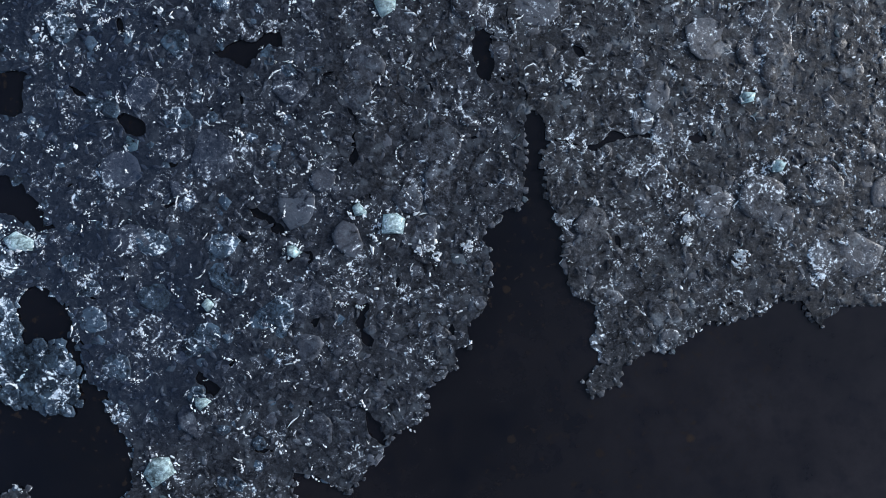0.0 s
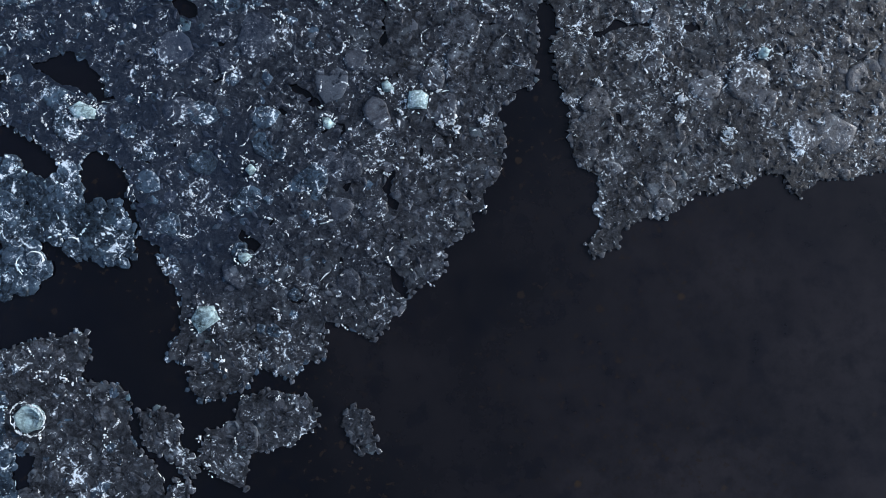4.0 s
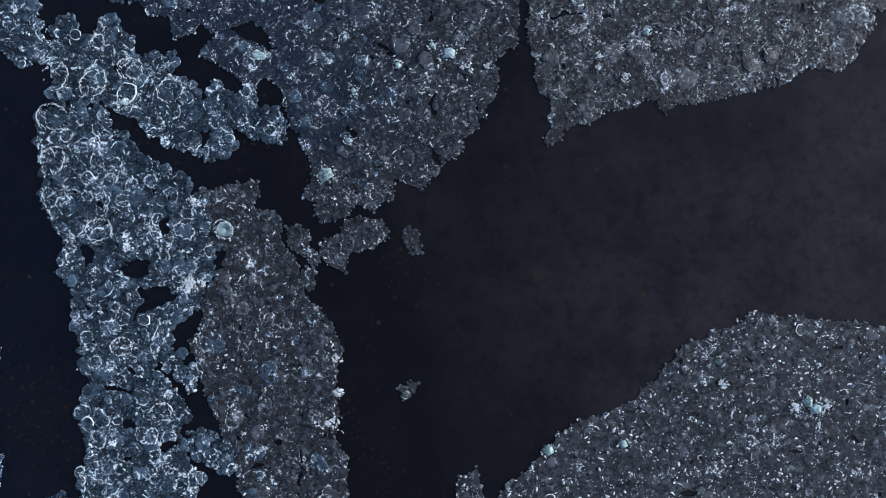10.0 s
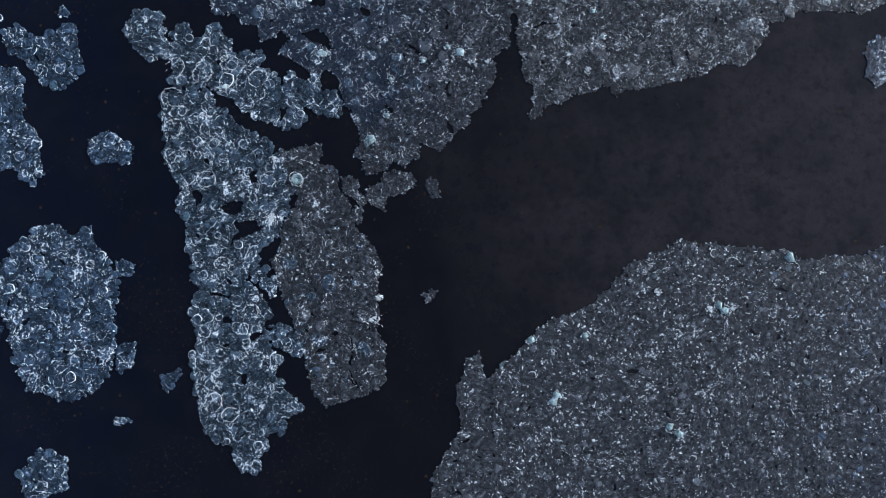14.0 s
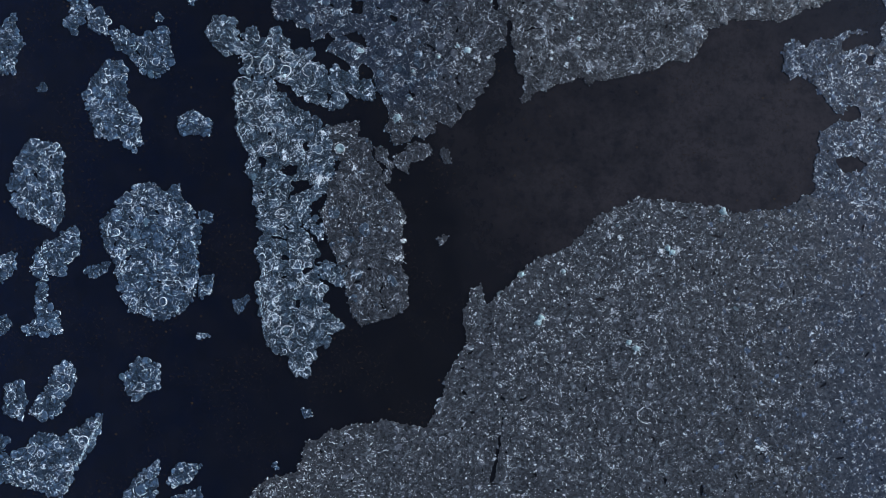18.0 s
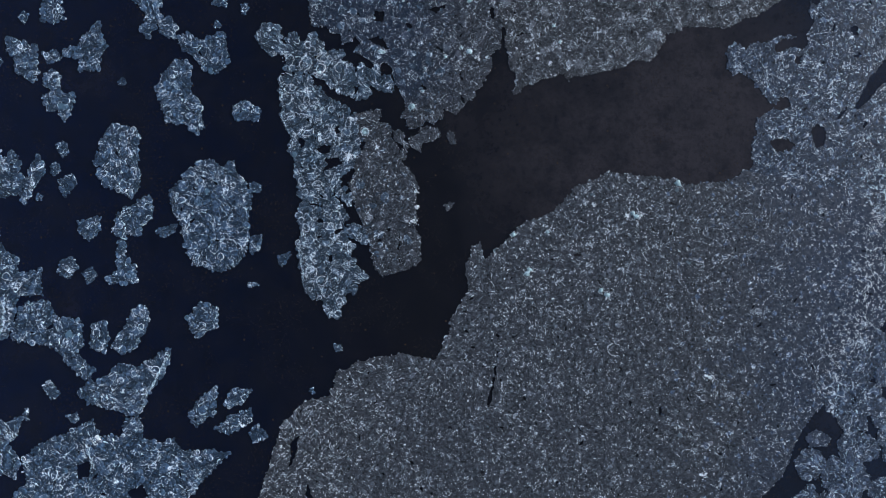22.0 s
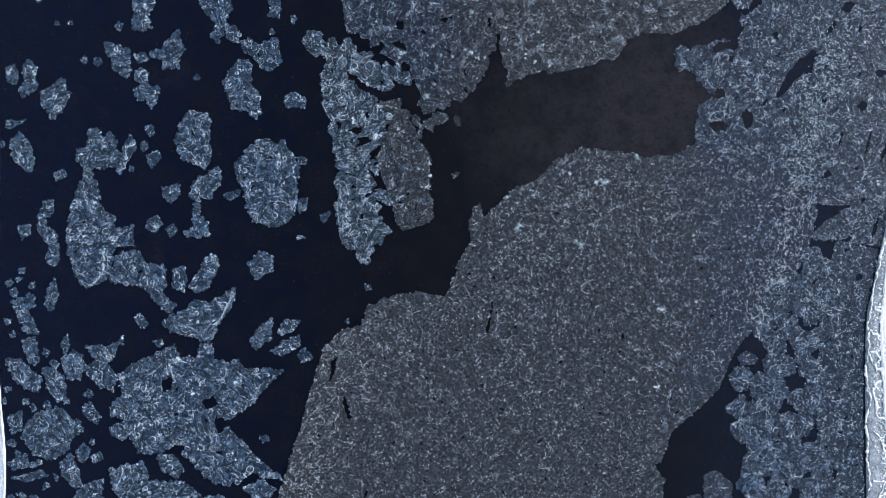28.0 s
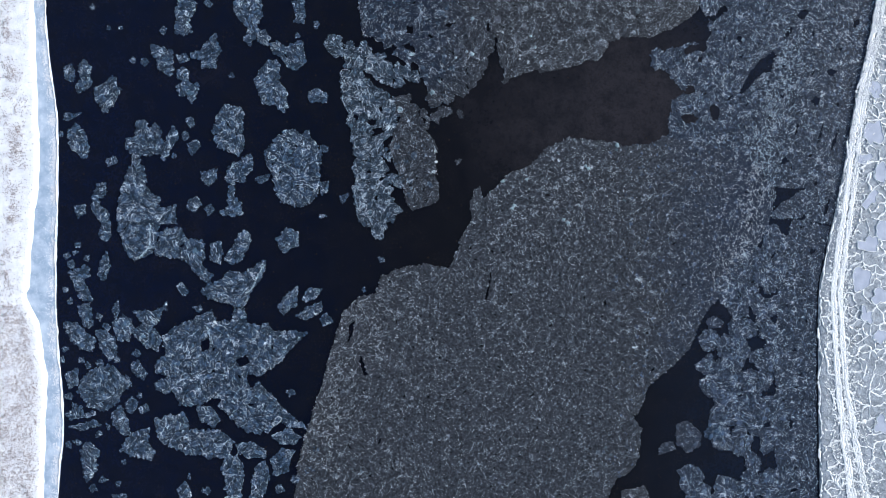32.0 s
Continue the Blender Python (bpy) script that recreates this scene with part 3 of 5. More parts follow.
    bits = np.stack([rime_glint[:, 0] + d * np.cos(t), rime_glint[:, 1] + d * 0.9 * np.sin(t), rime_glint[:, 2] + rime_glint[:, 4] * 0.27 + 0.02, half, 0.03 + half * 0.15, t - 1.57 + rng.normal(0, 0.35, k), rng.normal(0, 0.08, k), rng.normal(0, 0.08, k)], 1)
    lacy = rng.random(k) < (0.8 if near else 0.25 if tone == "blue" else 0.5)
    shapes = np.where(lacy, 24 + (rng.integers(7, 12, k) if tone != "blue" and not near else rng.integers(0, 12, k)), rng.integers(0, 12, k) + (0 if tone == "blue" else 12 * (rng.random(k) < 0.4)))
    bits[lacy, 3] *= 1.35
    chip = rng.random(k) < (0.08 if near else 0.3 if tone == "blue" else 0.55)
    shapes[chip] = 36 + rng.integers(0, 8, int(chip.sum()))
    bits[chip, 3] = 0.03 + 0.08 * rng.random(int(chip.sum())) ** 1.5
    # single bold patches of rime and painted glints, in drifts
    p = scatter(rng, rings, 1.3, 0.7)
    if len(p):
        p = p[rng.random(len(p)) < BOLD[tone] * np.exp(1.5 * patch(p, 0.22, 21.0) + 0.8 * patch(p, 0.07, 9.0))]
        m = len(p)
        half = 0.18 + 0.34 * rng.random(m) ** 1.6
        high = np.array([top_at(x, y, rise) for x, y in p.tolist()]) + 0.12
        bold = np.stack([p[:, 0], p[:, 1], high, half, 0.05 + half * 0.2, rng.uniform(0, 6.28, m), rng.normal(0, 0.12, m), rng.normal(0, 0.12, m)], 1)
        bits, shapes = np.concatenate([bits, bold]), np.concatenate([shapes, 24 + (rng.integers(2, 12, m) if near else rng.integers(7, 12, m))])
    if len(bits):
        child("rime_glint", joined_lumps("rime_glint", SHARDS + FLAKES + LACE + CRUMBS, bits, shapes, [RIME_GLINT if tone in ("blue", "pale") else FROST_GLINT]), thing, "broken white rime and painted glints on the lumps' edges", "stuff")
    return thing


# ---------------------------------------------------------------- river and banks
def sheet(name, ring, z, material, label, category, kind="structure", depth=0.3):
    """A flat piece of ground with an edge."""
    n = len(ring)
    verts = [(x, y, z) for x, y in ring] + [(x, y, z - depth) for x, y in ring]
    faces = [tuple(range(n))] + [(i, n + i, n + (i + 1) % n, (i + 1) % n) for i in range(n)]
    me = mesh_of(name, verts, faces, [material])
    bm = bmesh.new()
    bm.from_mesh(me)
    bmesh.ops.recalc_face_normals(bm, faces=bm.faces)
    bmesh.ops.triangulate(bm, faces=[f for f in bm.faces if len(f.verts) > 4])
    bm.to_mesh(me)
    bm.free()
    return tagged(new(name, me), label, category, kind=kind)


sheet("water", [(-2500, -2500), (2500, -2500), (2500, 2500), (-2500, 2500)], 0.0, WATER, "Still black river water with faint brown murk and painted sky reflection", "water", depth=2)

WEST_SHORE = [(-76.5, 54.2), (-75.7, 49.4), (-75.2, 44.0), (-74.2, 33.3), (-73.3, 28.0), (-72.9, 21.5), (-73.0, 6.5), (-73.3, -8.5), (-72.8, -19.2), (-72.0, -27.8), (-71.9, -35.3), (-72.8, -45.1), (-73.3, -51.3)]
WEST_SHELF = [(-77.8, 54.2), (-77.4, 49.4), (-77.1, 40.8), (-76.7, 28.0), (-76.3, 17.3), (-77.1, 6.5), (-77.8, 1.2), (-78.1, -6.3), (-78.7, -9.0), (-76.5, -13.8), (-75.5, -20.3), (-74.9, -25.6), (-75.2, -36.3), (-75.5, -45.1), (-75.7, -51.3)]
EAST_SHORE = [(82.8, 51.6), (81.6, 45.1), (80.5, 38.7), (78.9, 32.3), (77.3, 23.7), (75.7, 14.0), (74.1, 6.5), (72.5, -1.0), (71.2, -8.5), (71.1, -20.3), (71.2, -34.2), (71.4, -45.1), (71.6, -51.3)]


def smooth_line(line, step, size, seed):
    """A shore line: rounded between its corners and gently uneven, one point every step."""
    pts = [Vector((x, y, 0)) for x, y in line]
    out = []
    for i in range(len(pts) - 1):
        a, b = pts[i], pts[i + 1]
        m0 = (pts[i + 1] - pts[max(0, i - 1)]) * 0.5
        m1 = (pts[min(len(pts) - 1, i + 2)] - pts[i]) * 0.5
        n = max(1, round((b - a).length / step))
        for k in range(n):
            t = k / n
            p = a * (2 * t**3 - 3 * t**2 + 1) + m0 * (t**3 - 2 * t**2 + t) + b * (3 * t**2 - 2 * t**3) + m1 * (t**3 - t**2)
            p.x += size * (noise.noise(Vector((seed, p.y * 0.23, 0))) + 0.6 * noise.noise(Vector((seed, p.y * 0.9, 3))))
            out.append((p.x, p.y))
    return out + [line[-1]]


def carried_on(line):
    """A shore taken on to the distance both ways."""
    return [(line[0][0] - 4, 2500)] + line + [(line[-1][0] - 3, -2500)]


def bank_mesh(name, line, side, columns, material, bump):
    """Ground rising from a shore line, in columns of (distance, height), with uneven snow on it."""
    verts, faces, n = [], [], len(line)
    for i, (x, y) in enumerate(line):
        for d, z in columns:
            px = x + side * d
            lump = bump * (noise.noise(Vector((px * 0.5, y * 0.5, 2))) + 0.5 * noise.noise(Vector((px * 1.6, y * 1.6, 4)))) if 0.2 < d < 40 else 0
            verts.append((px, y, z + lump))
    m = len(columns)
    for i in range(n - 1):
        for k in range(m - 1):
            q = (i * m + k, i * m + k + 1, (i + 1) * m + k + 1, (i + 1) * m + k)
            faces.append(q if side < 0 else q[::-1])
    me = mesh_of(name, verts, faces, [material], smooth=True)
    return new(name, me)


west_shore = carried_on(smooth_line(WEST_SHORE, 0.6, 0.16, 1.0))
west_shelf = carried_on(smooth_line(WEST_SHELF, 0.6, 0.35, 5.0))
east_shore = carried_on(smooth_line(EAST_SHORE, 0.6, 0.22, 9.0))
tagged(bank_mesh("shore_ice", west_shore, -1, [(0, -0.6), (0.05, 0.10), (0.3, 0.2), (1.0, 0.18), (2.0, 0.2), (3.0, 0.2), (5.0, 0.2), (8.0, 0.2)], SHELF, 0.04),
       "Grey-blue shelf of shore ice along the snowy bank", "shore ice", kind="structure")
tagged(bank_mesh("ground", west_shelf, -1, [(0, -0.2), (0.1, 0.26), (0.5, 0.42), (1.2, 0.5), (2.0, 0.55), (3.0, 0.58), (4.5, 0.62), (6.0, 0.66), (8.0, 0.7), (12.0, 0.8), (40.0, 1.4), (2400, 6.0)], SNOW, 0.10),
       "Snow-covered river bank with dry stubble", "ground", kind="structure")
tagged(bank_mesh("bank", east_shore, 1, [(0, -0.6), (0.06, 0.16), (0.5, 0.3), (1.2, 0.34), (2.0, 0.32), (3.0, 0.32), (4.0, 0.32), (5.5, 0.32), (7.0, 0.34), (9.0, 0.36), (12.0, 0.4), (16.0, 0.45), (40.0, 1.0), (2400, 5.0)], MARSH, 0.09),
       "Snowy frozen marsh along the river", "river bank", kind="structure")


def ridge_mesh(lines, material=None):
    """Low rounded ridges of snow. Lines: lists of (x, y, half width, height)."""
    verts, quads = [], []
    for line in lines:
        s = len(verts)
        for i, (x, y, w, h) in enumerate(line):
            x0, y0 = line[max(0, i - 1)][:2]
            x1, y1 = line[min(len(line) - 1, i + 1)][:2]
            l = math.hypot(x1 - x0, y1 - y0) or 1
            nx, ny = (y1 - y0) / l, (x0 - x1) / l
            for k, up in ((-1, -0.25), (-0.45, 0.75), (0.1, 1.0), (0.55, 0.65), (1, -0.25)):
                verts.append((x + nx * w * k, y + ny * w * k, 0.40 + h * up))
        for i in range(len(line) - 1):
            for k in range(4):
                o = s + 5 * i + k
                quads.append((o, o + 5, o + 6, o + 1))
    return quick_mesh("ridge", np.array(verts), [(np.array(quads), 0)], [material or CRUST])


def shore_x(y):
    """The east shore's x at a given y."""
    ys = [q for _, q in EAST_SHORE][::-1]
    return float(np.interp(y, ys, [p for p, _ in EAST_SHORE][::-1]))


def strand(start, end, off_start, off_end, width, seed):
    """One long ridge that follows the east shore at a changing distance from it."""
    out, y = [], start
    while y > end:
        t = (start - y) / (start - end)
        x = shore_x(y) + off_start + (off_end - off_start) * t**1.4 + 0.8 * noise.noise(Vector((seed, y * 0.22, 0))) + 0.32 * noise.noise(Vector((seed, y * 0.9, 2))) + 0.16 * noise.noise(Vector((seed, y * 2.7, 6)))
        w = width * max(0.04, 0.45 + 0.9 * noise.noise(Vector((seed + 3, y * 0.4, 1))) + 0.9 * noise.noise(Vector((seed + 3, y * 2.2, 5))))
        out.append((x, y, w * 1.1, 0.03 + w * 0.16))
        y -= 0.16
    return out


tagged(new("snow_ridge", ridge_mesh([strand(54, -51, 0.15, 0.12, 0.24, 0.0)])), "White line of frozen spray along the marsh edge", "snow ridge", "ridges along the marsh", "structure")


def lane(share, width, seed, start=54, end=-51):
    """One long broken ridge of the band that leaves the shore and fans out downstream; share: its place across the band."""
    out, y = [], start
    while y > end:
        base = float(np.interp(y, (-51, -25, 0, 20, 54), (5.4, 3.1, 1.7, 0.45, 0.3)))
        spread = float(np.interp(y, (-51, -25, 0, 20, 54), (5.2, 2.4, 2.3, 2.0, 1.2)))
        x = shore_x(y) + base + spread * share + 0.30 * noise.noise(Vector((seed, y * 0.25, 0))) + 0.13 * noise.noise(Vector((seed, y * 1.1, 2))) + 0.07 * noise.noise(Vector((seed, y * 3.1, 6)))
        w = width * max(0.03, 0.5 + 0.8 * noise.noise(Vector((seed + 3, y * 0.35, 1))) + 0.9 * noise.noise(Vector((seed + 3, y * 2.2, 5))))
        out.append((x, y, w, 0.03 + w * 0.16))
        y -= 0.17
    return out


lanes = random.Random(4)
for k in range(24):
    top, bottom = lanes.choice((54, 54, 54, 40, 26, 12)), lanes.choice((-51, -51, -51, -40))
    tagged(new("snow_ridge", ridge_mesh([lane(lanes.random(), lanes.uniform(0.14, 0.36), k * 7.7, top, bottom)])), "Long broken white ridge of piled snow and shore ice", "snow ridge", "ridges along the marsh", "structure")

# a net of white ridges round grey cells of ice, between the shore and the long ridges
net, cells = [], []
nr = np.random.default_rng(21)
seeds = [(shore_x(y) + x, y) for x, y in np.stack([nr.uniform(-1, 16, 620), nr.uniform(-54, 56, 620)], 1).tolist()]
v2, _, f2, _, _, _ = delaunay_2d_cdt([Vector(p) for p in seeds], [], [], 0, 1e-4)
centre, edge_of = [], {}
for i, f in enumerate(f2):
    (ax, ay), (bx, by), (cx, cy) = (tuple(v2[q]) for q in f)
    d = 2 * (ax * (by - cy) + bx * (cy - ay) + cx * (ay - by)) or 1e-9
    centre.append((((ax**2 + ay**2) * (by - cy) + (bx**2 + by**2) * (cy - ay) + (cx**2 + cy**2) * (ay - by)) / d,
                   ((ax**2 + ay**2) * (cx - bx) + (bx**2 + by**2) * (ax - cx) + (cx**2 + cy**2) * (bx - ax)) / d))
    for a, b in ((f[0], f[1]), (f[1], f[2]), (f[2], f[0])):
        edge_of.setdefault((min(a, b), max(a, b)), []).append(i)
for pair in edge_of.values():
    if len(pair) == 2:
        (ax, ay), (bx, by) = centre[pair[0]], centre[pair[1]]
        long = math.hypot(bx - ax, by - ay)
        far = min(ax - shore_x(ay), bx - shore_x(by))
        if 0.3 < long < 5 and far > 0.35 and nr.random() < 0.8:
            n = max(3, int(long / 0.3))
            bend, line, heavy = nr.normal(0, 0.2), [], nr.uniform(0.5, 1.4)
            for i in range(n + 1):
                t = i / n
                off = nr.normal(0, 0.07) + bend * math.sin(t * math.pi)
                x, y = ax + (bx - ax) * t - (by - ay) / long * off, ay + (by - ay) * t + (bx - ax) / long * off
                line.append((x, y, heavy * nr.uniform(0.05, 0.22), 0.06))
            cells.append(line)
tagged(new("snow_ridge", ridge_mesh(cells)), "Net of thin white ridges round cells of marsh ice", "snow ridge", "ridges along the marsh", "stuff")
# loose snow over the long ridges
y = nr.uniform(-52, 54, 5200)
across = np.interp(y, (-51, -25, 0, 20, 54), (7.5, 4.3, 2.9, 1.4, 0.9)) + nr.normal(0, 1, 5200) * np.interp(y, (-51, 0, 54), (2.4, 1.3, 0.7))
net.append(np.stack([np.array([shore_x(v) for v in y.tolist()]) + across.clip(0.1, 14), y, nr.uniform(0.05, 0.2, 5200)], 1))
net = np.concatenate(net)
k = len(net)
heaps = np.stack([net[:, 0], net[:, 1], 0.37 + 0.012 * (net[:, 0] - 72).clip(0, 20) + 0.09 * patch(net[:, :2], 0.5, 2.0), net[:, 2] * 1.15, 0.07 + net[:, 2] * 0.3, nr.uniform(0, 6.28, k), nr.normal(0, 0.15, k), nr.normal(0, 0.15, k)], 1)
tagged(new("snow_rubble", joined_lumps("snow_rubble", CRUMBS, heaps, nr.integers(0, 8, k), [CRUST])), "Broken white snow crust heaped over the marsh ice", "snow rubble", kind="stuff")


def pond(x, y, length, width, turn, seed):
    """A flat frozen pool in the marsh with a snowy rim."""
    ring = []
    for i in range(44):
        t = i / 44 * 2 * math.pi
        k = 1 + 0.7 * noise.noise(Vector((math.cos(t) * 1.3, math.sin(t) * 1.3, seed))) + 0.2 * noise.noise(Vector((math.cos(t) * 3.0, math.sin(t) * 3.0, seed + 2)))
        px, py = math.cos(t) * length * k, math.sin(t) * width * k
        ring.append((x + px * math.cos(turn) - py * math.sin(turn), y + px * math.sin(turn) + py * math.cos(turn)))
    thing = tagged(new("frozen_pond"), "Flat grey-blue frozen pool with a snowy rim", "frozen pond", "marsh pools")
    n = len(ring)
    top = [(px, py, 0.46) for px, py in ring]
    low = [(px, py, 0.1) for px, py in ring]
    child("ice_sheet", mesh_of("ice_sheet", top + low, [tuple(range(n))] + [(i, n + i, n + (i + 1) % n, (i + 1) % n) for i in range(n)], [POND]), thing)
    child("snowy_rim", ridge_mesh([[(px, py, 0.05 + 0.12 * abs(noise.noise(Vector((px, py, 2)))), 0.14) for px, py in ring + ring[:2]]]), thing, "white snowy rim")


for k, (x, y, l, w, t) in enumerate(((79.3, -5.5, 2.4, 1.5, 1.2), (80.3, 1.0, 2.3, 1.3, 0.2), (81.2, 22.0, 2.5, 1.6, 1.4), (79.6, 17.0, 1.4, 0.9, 0.5),
                                     (81.0, 9.5, 1.7, 1.1, 0.9), (80.0, -12.5, 1.6, 1.0, 1.9), (82.6, -9.0, 1.8, 1.2, 0.3), (82.6, -16.5, 1.5, 1.0, 1.0),
                                     (81.8, 30.0, 1.6, 1.0, 2.0), (83.4, 3.5, 1.3, 1.9, 0.2), (82.8, -33.0, 1.2, 1.9, 0.1), (83.0, 14.5, 1.4, 2.0, 0.3))):
    pond(x, y, l, w, t, k * 3.1)

# snow blown along the edge of the shore ice
def west_strand(off, width, seed):
    ys = np.arange(53, -51, -0.35)
    xs = np.interp(ys, [q for _, q in WEST_SHORE][::-1], [p for p, _ in WEST_SHORE][::-1])
    return [(x - off + 0.4 * noise.noise(Vector((seed, y * 0.3, 0))), y, width * max(0.03, 0.4 + 2.2 * noise.noise(Vector((seed, y * 0.6, 4)))), 0.06) for x, y in zip(xs.tolist(), ys.tolist())]


ridge = tagged(new("snow_ridge", ridge_mesh([west_strand(0.10, 0.10, 1.5)])), "Thin blown snow along the shore ice edge", "snow ridge", "blown snow", "structure")
ridge.location.z = -0.12

# loose snow and rime over the outer edge of the shore ice
er = np.random.default_rng(15)
ey = er.uniform(-51, 53, 16000)
ex = np.interp(ey, [q for _, q in WEST_SHORE][::-1], [p for p, _ in WEST_SHORE][::-1]) - 0.1 - np.abs(er.normal(0, 0.75, 16000))
keep = er.random(16000) < (0.45 + 0.9 * patch(np.stack([ex, ey], 1), 0.35, 6.0)).clip(0.04, 1)
ex, ey = ex[keep], ey[keep]
m = len(ex)
rad = er.uniform(0.03, 0.13, m)
loose = np.stack([ex, ey, np.full(m, 0.20), rad * 1.3, rad * 0.5, er.uniform(0, 6.28, m), er.normal(0, 0.1, m), er.normal(0, 0.1, m)], 1)
tagged(new("loose_snow", joined_lumps("loose_snow", SPLINTERS, loose, er.integers(0, 8, m), [SNOW])), "Loose white snow blown over the shore ice edge", "snow", kind="stuff")

# dry stubble standing out of the snow on the west bank
gr = np.random.default_rng(5)
tufts = np.stack([gr.uniform(-94, -75, 90000), gr.uniform(-56, 58, 90000)], 1)
shelf_x = np.interp(tufts[:, 1], [q for _, q in WEST_SHELF][::-1], [p for p, _ in WEST_SHELF][::-1])
inland = shelf_x - tufts[:, 0]
south = np.where(tufts[:, 1] < -10.5, ((inland - 0.9) / 1.6).clip(0, 1) * (0.66 + 0.3 * patch(tufts, 0.6, 2.0)), 0.0)
north = np.where(tufts[:, 1] >= -10.5, 0.75 * np.exp(-(((inland - 4.6) / 1.9) ** 2)) * (0.5 + 1.3 * patch(tufts, 0.28, 2.0)) + 0.03, 0.0)
thick = (south + north).clip(0, 1) * (inland > 0.9)
tufts = tufts[gr.random(len(tufts)) < thick]
shelf_x = np.interp(tufts[:, 1], [q for _, q in WEST_SHELF][::-1], [p for p, _ in WEST_SHELF][::-1])
m = len(tufts)
rise = np.interp(shelf_x - tufts[:, 0], [0, 1.2, 3, 8, 12, 40], [0.3, 0.5, 0.58, 0.7, 0.8, 1.4])
rad = gr.uniform(0.045, 0.11, m)
stubble = np.stack([tufts[:, 0], tufts[:, 1], rise + 0.04, rad, rad * 1.4, gr.uniform(0, 6.28, m), gr.normal(0, 0.2, m), gr.normal(0, 0.2, m)], 1)
tagged(new("dry_stubble", joined_lumps("dry_stubble", CRUMBS, stubble, gr.integers(0, 8, m), [GRASS])), "Dry brown stubble sticking out of snow", "dry grass", kind="stuff")

floe([(7.18, 52.09), (9.43, 43.71), (9.47, 42.66), (9.59, 41.43), (9.71, 40.28), (9.76, 39.49), (9.68, 38.44), (9.59, 37.57), (9.44, 37.14), (8.86, 36.99), (8.32, 36.75), (8.21, 36.32), (8.40, 35.70), (8.36, 35.00), (8.15, 34.22), (7.74, 33.71), (7.72, 33.19), (7.27, 32.95), (7.30, 32.42), (6.62, 32.14), (6.25, 31.77), (6.27, 31.33), (6.07, 30.81), (5.32, 30.58), (5.12, 30.15), (4.67, 29.74), (4.20, 29.15), (3.75, 28.76), (3.31, 28.92), (2.80, 29.12), (2.20, 29.36), (1.84, 28.85), (2.05, 28.17), (1.41, 28.07), (0.95, 27.41), (-0.17, 27.89), (-0.64, 27.22), (-1.32, 27.12), (-2.22, 26.88), (-2.55, 27.27), (-2.42, 28.05), (-3.32, 28.26)] + [(-3.19, 28.75), (-2.84, 29.19), (-2.93, 30.32), (-3.35, 31.35), (-3.40, 32.14), (-4.00, 32.49), (-3.98, 33.28), (-4.53, 33.97), (-4.40, 34.53), (-4.01, 32.42), (-4.00, 33.33), (-4.30, 33.80), (-4.60, 34.87), (-5.20, 35.49), (-5.82, 35.50), (-6.28, 35.05), (-6.89, 35.21), (-7.34, 35.67), (-8.10, 36.14), (-8.56, 36.60), (-9.47, 36.86), (-9.16, 37.53), (-8.54, 38.13), (-9.15, 38.60), (-9.45, 38.91), (-9.91, 38.46), (-10.99, 38.01), (-11.35, 38.47), (-11.29, 39.08), (-10.73, 39.26), (-12.59, 39.52), (-13.55, 40.23), (-15.01, 40.41), (-15.23, 41.43), (-16.29, 48.87), (-16.08, 52.09)], "grey", near=True, blue_from=5.0, blue_to=-4.0,
     holes=[[(-7.77, 38.58), (-6.39, 38.87), (-5.17, 38.09), (-4.88, 37.33), (-5.34, 37.18), (-6.40, 37.96), (-7.32, 38.12)],
            [(0.26, 42.47), (1.32, 42.69), (2.40, 43.25), (2.37, 42.55), (1.84, 42.49), (1.29, 41.99), (0.87, 42.27)],
            [(8.34, 42.89), (9.04, 42.77), (8.92, 42.07), (8.64, 41.03), (8.45, 41.48), (8.39, 42.10)],
            [(4.29, 40.62), (4.63, 40.34), (4.59, 39.47), (4.38, 38.69), (4.36, 39.39), (4.49, 40.00)],
            [(1.09, 37.58), (1.87, 37.40), (2.44, 36.59), (2.01, 36.78), (1.60, 37.24)],
            [(4.46, 34.65), (4.71, 34.47), (4.51, 33.86), (4.74, 33.24), (4.48, 33.34), (4.25, 33.96)],
            [(-2.89, 40.69), (-2.28, 40.66), (-1.95, 40.12), (-2.39, 40.14)],
            [(-4.50, 41.82), (-3.81, 41.52), (-3.39, 41.15), (-4.00, 41.27)],
            [(2.78, 36.31), (3.03, 36.12), (2.93, 35.69)],
            [(-0.72, 32.62), (-0.04, 32.15), (-0.23, 31.89), (-0.57, 32.08)],
            [(4.31, 31.59), (4.63, 30.88), (5.12, 30.15), (4.95, 30.13), (4.46, 30.89)],
            [(-6.93, 42.37), (-5.36, 42.12), (-5.66, 41.35), (-5.69, 40.82), (-7.00, 40.97)]], pits=(70, 0.07, 0.26), bright_along=[(7.0, 1.6, [(-9.0, 41.0), (3.0, 43.0)])])
